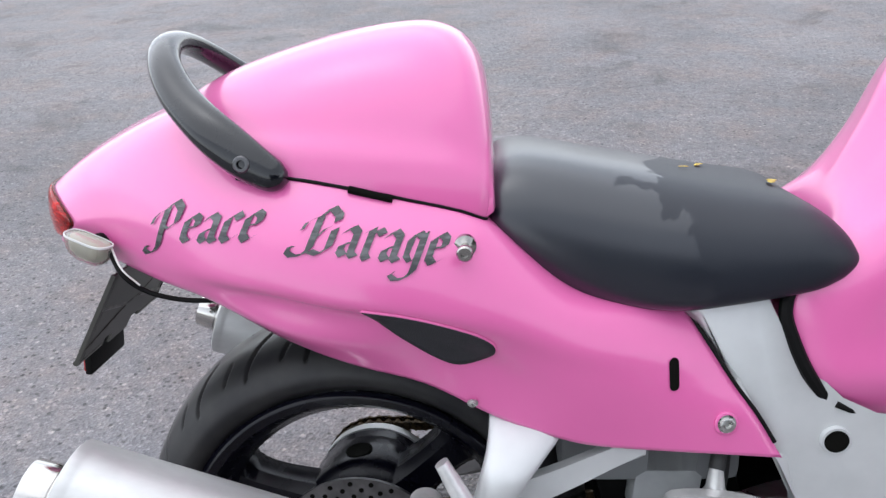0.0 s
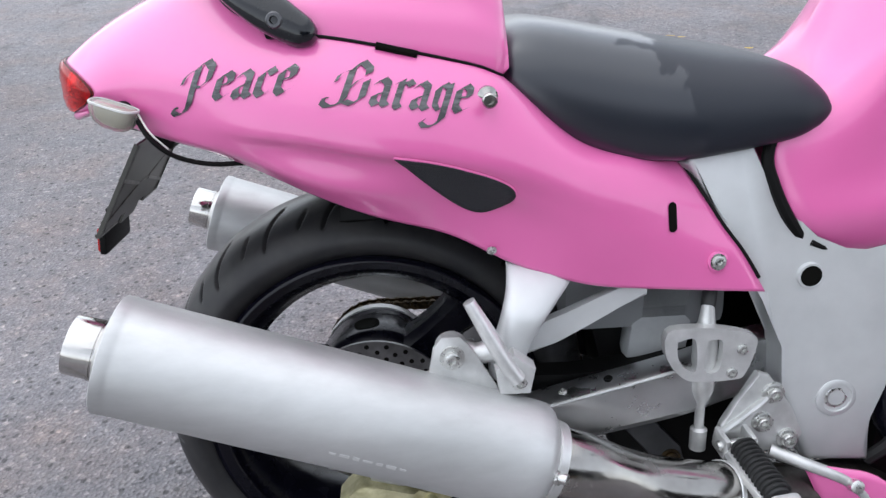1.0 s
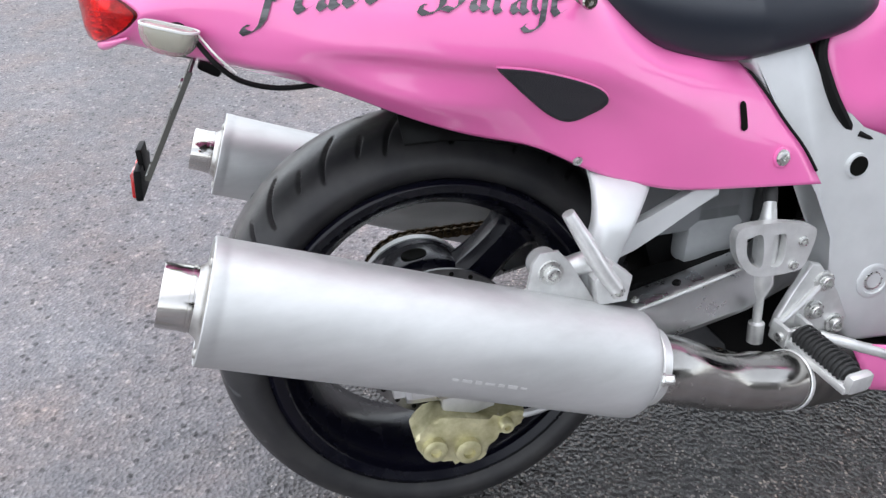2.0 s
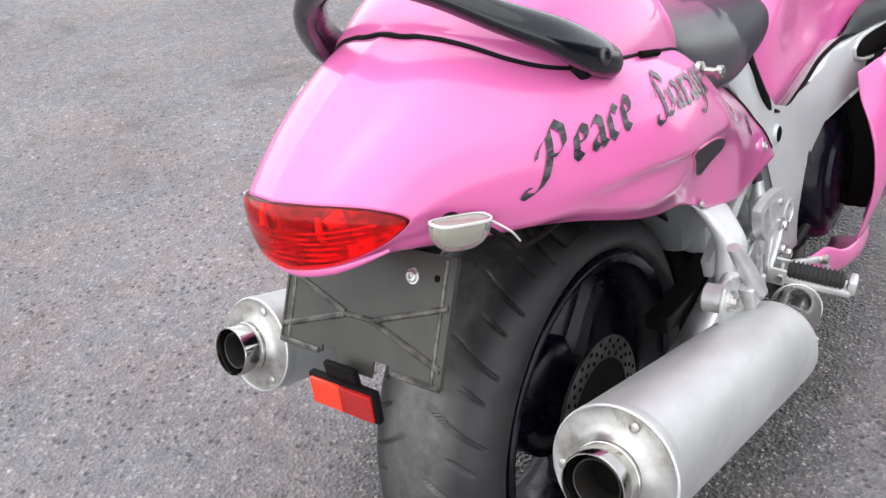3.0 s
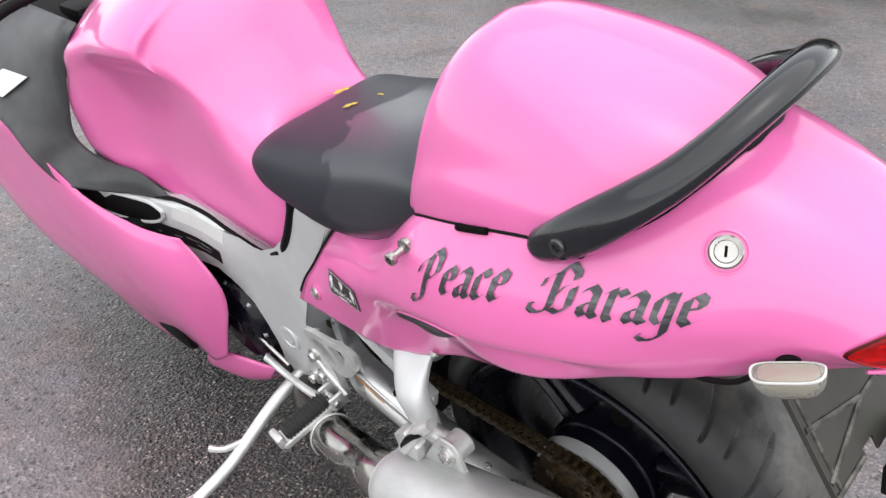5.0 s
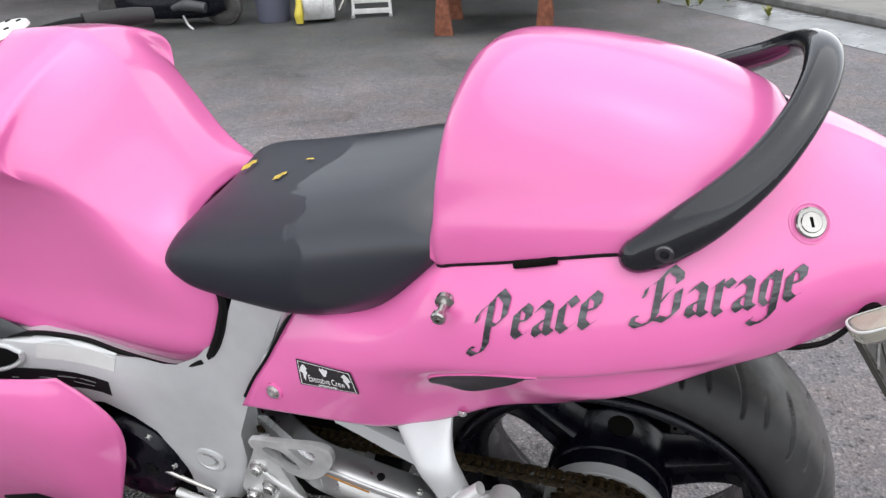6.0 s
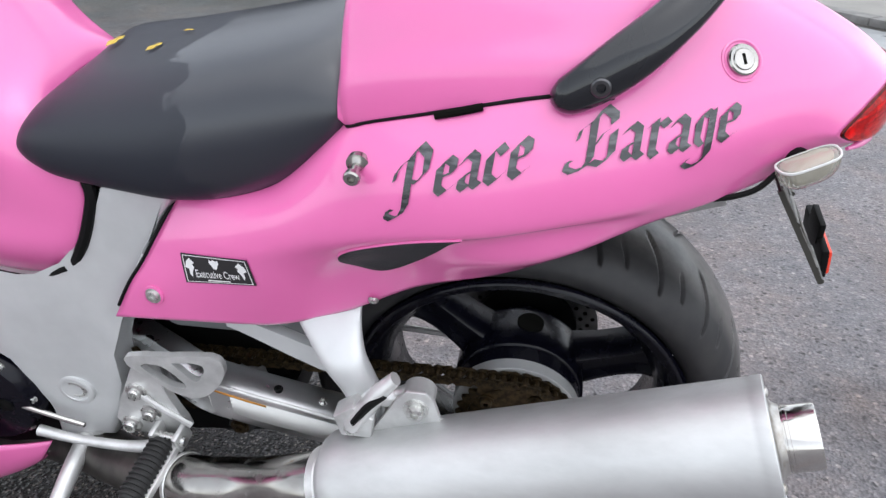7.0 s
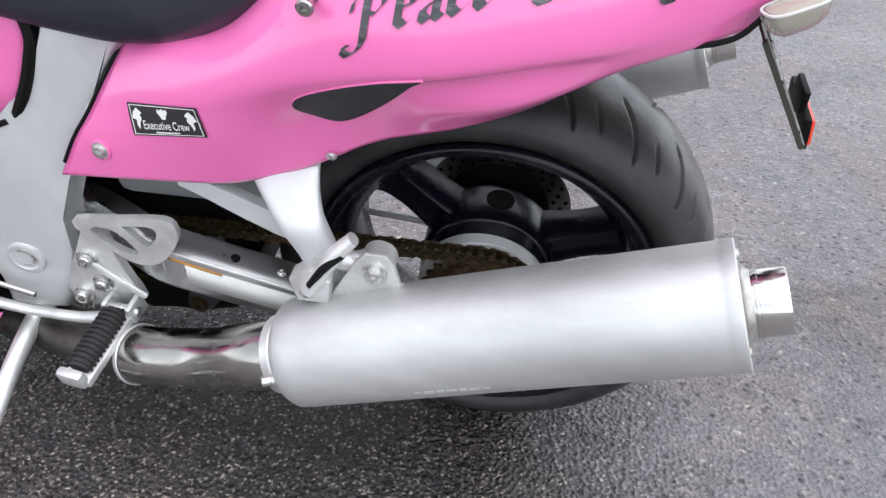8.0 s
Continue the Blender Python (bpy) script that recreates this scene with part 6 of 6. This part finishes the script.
# ---- front end ----
FX, FR, FZ = 1.45, .317, .2930
front = new("front_wheel")
front.parent = bike
b = bmesh.new()
add_revolve(b, (FX, 0, FZ), (0, 1, 0), [(-.054, .236), (-.063, .255), (-.057, .282), (-.031, .308), (0, FR), (.031, .308), (.057, .282), (.063, .255), (.054, .236)], 72, caps=False)
part("tyre", b, TYRE, front)
b = bmesh.new()
add_revolve(b, (FX, 0, FZ), (0, 1, 0), [(-.054, .238), (-.056, .227), (-.031, .208), (.031, .208), (.056, .227), (.054, .238)], 72, caps=False)
solid(part("rim", b, RIMBLACK, front), .005, 1.0)
for k in range(3):
    a = radians(90 + 120 * k)
    b = bmesh.new()
    add_tube(b, [(FX + .03 * math.cos(a), 0, FZ + .03 * math.sin(a)), (FX + .218 * math.cos(a), 0, FZ + .218 * math.sin(a))], (.026, .020), 12, 8)
    part("spoke", b, RIMBLACK, front)
b = bmesh.new()
add_revolve(b, (FX, 0, FZ), (0, 1, 0), [(-.07, .03), (-.03, .045), (.03, .045), (.07, .03)], 32)
part("hub", b, RIMBLACK, front)
fork = new("front_fork")
fork.parent = bike
for s in (1, -1):
    b = bmesh.new()
    add_tube(b, [(FX, s * .088, FZ), (FX - .08, s * .092, .50), (FX - .24, s * .096, .92)], (.030, .028, .024), 16, 12)
    part("fork_leg", b, CAST, fork)
b = bmesh.new()
add_box(b, (1.20, 0, .905), (.10, .26, .05), bevel=.012)
part("yoke", b, BLACK, fork)
bars = new("handlebar")
bars.parent = bike
for s in (1, -1):
    b = bmesh.new()
    drop = 0.0 if s > 0 else .06
    add_tube(b, [(1.16, s * .11, .985 - drop), (1.09, s * .26, .995 - drop), (1.03, s * .36, .985 - drop)], .011, 10, 12)
    part("bar", b, BLACK, bars)
    b = bmesh.new()
    add_tube(b, [(1.05, s * .33, .988 - drop), (1.00, s * .405, .972 - drop), (.975, s * .44, .962 - drop)], (.017, .018, .016), 14, 12)
    part("grip", b, RUBBER, bars, "black rubber handlebar grip")
b = bmesh.new()
NOSE = [
    [(1.46, 0, .985), (1.46, .12, .972), (1.46, .23, .920), (1.47, .29, .840), (1.48, .305, .740)],
    [(1.58, 0, .930), (1.58, .10, .918), (1.58, .17, .870), (1.59, .205, .800), (1.59, .212, .710)],
    [(1.70, 0, .840), (1.70, .06, .830), (1.70, .11, .790), (1.70, .13, .740), (1.70, .13, .670)],
    [(1.765, 0, .760), (1.765, .02, .755), (1.765, .04, .735), (1.765, .05, .710), (1.765, .05, .680)],
]
solid(part("nose_cowl", grid_mesh(smooth_grid(NOSE, 24, 18), mirror=True), PINK, bike, "glossy pink nose cowl", angle=70), .004)
b = bmesh.new()
add_box(b, (1.32, 0, .90), (.30, .34, .06), rot=Matrix.Rotation(radians(-12), 3, "Y"), bevel=.02)
part("cockpit_panel", b, BLACK, bike, "black cockpit panel behind the nose")

# ---- fallen leaves on the seat ----
def leaf(x, y, z, size, turn):
    b = bmesh.new()
    n = 9
    mid_v, l_v, r_v = [], [], []
    for k in range(n):
        u = k / (n - 1)
        w = size * .17 * math.sin(math.pi * u) ** .8 * (1 + .4 * math.sin(11 * u))
        h = size * .02 * math.sin(3 * u)
        mid_v.append(b.verts.new((size * (u - .5), 0, h)))
        l_v.append(b.verts.new((size * (u - .5), w, h + size * .02)))
        r_v.append(b.verts.new((size * (u - .5), -w, h + size * .015)))
    for k in range(n - 1):
        b.faces.new((mid_v[k], mid_v[k + 1], l_v[k + 1], l_v[k]))
        b.faces.new((r_v[k], r_v[k + 1], mid_v[k + 1], mid_v[k]))
    ob = mesh_object("leaf", b, LEAF)
    solid(ob, .0005, 0)
    ob.matrix_world = bike.matrix_world @ pose(x, y, z, 0, 4, turn)
    return tagged(ob, "small dry yellow leaf lying on the seat", "leaf", "leaves on the seat")


leaf(.528, -.022, .8200, .034, 70)
leaf(.445, .025, .8355, .026, 60)
leaf(.415, -.017, .8420, .014, 10)

# ---- far side of the yard ----
rack = new("step_rack")
rack.matrix_world = pose(3.266, -6.373, 0, 0, 0, 18)
tagged(rack, "white painted metal step rack standing on the asphalt", "rack")
for x in (-.18, .18):
    b = bmesh.new()
    add_tube(b, [(x * 1.05, .05, 0), (x * .92, -.08, .75)], .016, 8, 2)
    part("upright", b, WHITE, rack)
    b = bmesh.new()
    add_revolve(b, (x * 1.05, .05, 0), (0, 0, 1), [(0, .022), (.025, .022)], 12)
    part("foot", b, GREYBOX, rack)
for k in range(7):
    b = bmesh.new()
    add_box(b, (0, .04 - .018 * k, .06 + .10 * k), (.35, .03, .05), bevel=.006)
    part("step", b, WHITE, rack)

bench = new("work_bench")
bench.matrix_world = pose(1.834, -5.903, 0, 0, 0, 12)
tagged(bench, "rusty steel legged bench with plywood top", "bench")
for x, y in ((.44, .42), (-.42, .42), (.44, -.42), (-.42, -.42)):
    b = bmesh.new()
    add_plate(b, [(x - .09, 0), (x + .07, 0), (x + .055, .18), (x + .04, .30), (x + .05, .52), (x - .04, .52), (x - .05, .30), (x - .07, .16)], y - .035, y + .035, .008)
    part("leg", b, RUST, bench, "rusty steel leg")
b = bmesh.new()
add_box(b, (0, 0, .545), (1.2, 1.1, .05), bevel=.006)
part("top", b, WOOD, bench, "pale plywood top")
b = bmesh.new()
add_box(b, (0, -.1, .30), (.8, .6, .04), bevel=.006)
part("shelf", b, BLACK, bench)

lump = new("engine_unit")
lump.matrix_world = pose(3.715, -6.060, 0, 0, 0, 25)
tagged(lump, "bare aluminium engine unit with a yellow fitting on the ground", "engine")
b = bmesh.new()
add_box(b, (0, 0, .16), (.36, .30, .26), bevel=.05)
part("case", b, CAST, lump)
for k in range(6):
    b = bmesh.new()
    add_box(b, (-.02, 0, .31 + .028 * k), (.26, .24, .012), bevel=.003)
    part("fin", b, CAST, lump)
b = bmesh.new()
add_revolve(b, (.02, .16, .18), (0, 1, 0), [(0, .10), (.03, .095), (.04, .07), (.04, .02)], 24)
part("cover", b, CAST, lump)
b = bmesh.new()
add_tube(b, [(.17, .17, .02), (.17, .18, .10), (.16, .16, .20), (.17, .14, .34)], (.035, .045, .03, .02), 10, 16)
part("yellow_fitting", b, YELLOW, lump, "yellow painted fitting")
b = bmesh.new()
add_tube(b, [(-.22, .05, .10), (-.28, .05, .22), (-.26, .02, .36)], .022, 10, 14)
part("pipe", b, CHROME, lump)

bag = new("grey_bin")
bag.matrix_world = pose(4.206, -6.060, 0, 0, 0, 10)
tagged(bag, "dull blue grey plastic bin beside the engine", "bin")
b = bmesh.new()
add_revolve(b, (0, 0, 0), (0, 0, 1), [(0, .15), (.02, .16), (.50, .20), (.52, .21), (.54, .21), (.54, .19), (.06, .14)], 28)
part("body", b, mat("blue_grey_plastic", (.12, .125, .17), .5), bag)

scooter = new("scooter")
scooter.matrix_world = pose(5.178, -5.746, 0, 0, 0, 8)
tagged(scooter, "parked black and grey scooter at the yard's far side", "scooter")
b = bmesh.new()
g = []
for x, z0, z1, w in ((-.62, .16, .34, .10), (-.40, .10, .36, .16), (0, .09, .30, .18), (.35, .10, .34, .17), (.55, .16, .60, .12)):
    g.append([(x, -w, z1), (x, -w * 1.05, (z0 + z1) / 2), (x, -w * .8, z0), (x, w * .8, z0), (x, w * 1.05, (z0 + z1) / 2), (x, w, z1)])
part("lower_body", grid_mesh(smooth_grid(g, 24, 24), close=True), RIMBLACK, scooter)
b = bmesh.new()
g = []
for x, z0, z1, w in ((-.75, .50, .66, .08), (-.5, .38, .74, .17), (-.1, .30, .76, .18), (.15, .30, .70, .14)):
    g.append([(x, -w, z0), (x, -w * 1.05, (z0 + z1) / 2), (x, -w * .6, z1), (x, w * .6, z1), (x, w * 1.05, (z0 + z1) / 2), (x, w, z0)])
part("rear_body", grid_mesh(smooth_grid(g, 24, 24), close=True), GREYBOX, scooter, "grey painted bodywork")
for x in (-.55, .62):
    b = bmesh.new()
    add_revolve(b, (x, -.05, .20), (0, 1, 0), [(0, .12), (.0, .17), (.02, .20), (.05, .205), (.08, .20), (.10, .17), (.10, .12)], 32)
    part("wheel", b, TYRE, scooter)
b = bmesh.new()
add_tube(b, [(-.2, .17, .12), (-.28, .24, .04), (-.34, .27, .005)], .012, 8, 8)
part("stand", b, CAST, scooter)
b = bmesh.new()
add_tube(b, [(-.48, .22, .20), (-.30, .24, .23), (-.12, .20, .20)], (.05, .055, .03), 12, 14)
part("silencer", b, DARKGREY, scooter)

crate = new("storage_box")
crate.matrix_world = pose(6.275, -6.739, 0, 0, 0, 15)
tagged(crate, "dark maroon storage box by the scooter", "box")
b = bmesh.new()
add_box(b, (0, 0, .3), (.7, .5, .6), bevel=.03)
part("body", b, mat("maroon_plastic", (.07, .02, .03), .5), crate)
b = bmesh.new()
add_box(b, (0, 0, .62), (.74, .54, .05), bevel=.015)
part("lid", b, DARKGREY, crate)

# unseen plain workshop front that closes the yard and keeps sky light off it
PLASTER = mat("grey_render", (.22, .22, .21), .9)
vary_color(PLASTER, 2.5, [(.3, (.17, .17, .16)), (.7, (.26, .26, .25))])
bumped(PLASTER, 60.0, .4, .004)
b = bmesh.new()
for x0, x1, z0, z1 in ((-.2, 1.0, 0, 4.2), (7.5, 12.0, 0, 4.2), (1.0, 7.5, 2.7, 4.2)):
    add_box(b, ((x0 + x1) / 2, -8.6, (z0 + z1) / 2), (x1 - x0, .25, z1 - z0))
tagged(mesh_object("wall_back", b, PLASTER, smooth=False), "unseen plain grey rendered workshop wall with an open bay, added to block sky light", "wall", kind="structure")
# canopy added out of view to darken the far ground
b = bmesh.new()
add_box(b, (5.9, -7.6, 2.85), (12.4, 2.3, .12), bevel=.01)
tagged(mesh_object("canopy", b, DARKGREY), "unseen dark flat canopy added over the workshop front to shade the ground", "canopy", kind="structure")
b = bmesh.new()
for x, y, sx, sy in ((4.25, -13.0, 6.7, .2), (.9, -10.8, .2, 4.4), (7.6, -10.8, .2, 4.4)):
    add_box(b, (x, y, 1.4), (sx, sy, 2.8))
add_box(b, (4.25, -10.8, 2.85), (6.9, 4.6, .12))
tagged(mesh_object("wall_bay", b, DARKGREY, smooth=False), "unseen dark walls added round the open workshop bay", "wall", kind="structure")

# kerb and raised pavement
kdir = Vector((-.506, .726, 0)).normalized()
kturn = math.degrees(math.atan2(kdir.y, kdir.x))
kerb = new("kerb")
kerb.matrix_world = pose(-1.876, -5.098, 0, 0, 0, kturn)
tagged(kerb, "low concrete kerb along the yard", "kerb", kind="structure")
for k in range(12):
    b = bmesh.new()
    add_box(b, (-5.5 + k * 1.0 + .3, .075, .020), (.994, .15, .080), bevel=.014)
    part("kerb_stone", b, CONCRETE, kerb)
b = bmesh.new()
add_box(b, (0, .75, .005), (12, 1.20, .090))
pv = mesh_object("pavement", b, PAVE)
pv.matrix_world = kerb.matrix_world
tagged(pv, "pale beige pavement strip behind the kerb", "pavement", kind="structure")
for name, y0, y1, top, material, words in (("gutter", -.07, 0, .005, GUTTER, "dark gutter line before the kerb"), ("apron", -.70, -.07, .004, WETSTONE, "pale damp concrete apron along the gutter"),
                                           ("trim", 1.35, 1.42, .052, GUTTER, "dark joint behind the pavement strip")):
    b = bmesh.new()
    add_box(b, (0, (y0 + y1) / 2, top - .02), (12, y1 - y0, .04))
    strip = mesh_object(name, b, material)
    strip.matrix_world = kerb.matrix_world
    tagged(strip, words, name, kind="structure")


def weed(x, y, k):
    rnd = random.Random(k)
    w = new("weed")
    w.matrix_world = pose(x, y, 0)
    b = bmesh.new()
    for _ in range(16):
        a, r, h = rnd.uniform(0, 6.28), rnd.uniform(.02, .09), rnd.uniform(.03, .10)
        t = rnd.uniform(.006, .012)
        p0 = Vector((0, 0, 0))
        p1 = Vector((math.cos(a) * r * .5, math.sin(a) * r * .5, h * .8))
        p2 = Vector((math.cos(a) * r, math.sin(a) * r, h))
        sd = Vector((-math.sin(a), math.cos(a), 0)) * t
        v = [b.verts.new(q) for q in (p0 - sd * .3, p0 + sd * .3, p1 + sd, p2, p1 - sd)]
        b.faces.new(v)
    part("leaves", b, GREEN, w, smooth=False)
    return tagged(w, "small yellow green weed in the asphalt", "weed", "weeds at the yard edge")


GREEN = mat("weed_green", (.16, .18, .03), .6)
vary_color(GREEN, 60.0, [(.3, (.08, .11, .02)), (.7, (.30, .28, .05))])
for k, (x, y) in enumerate(((-.45, -6.45), (.25, -7.0), (.15, -7.1), (.55, -7.2), (-.1, -7.3))):
    weed(x, y, k)
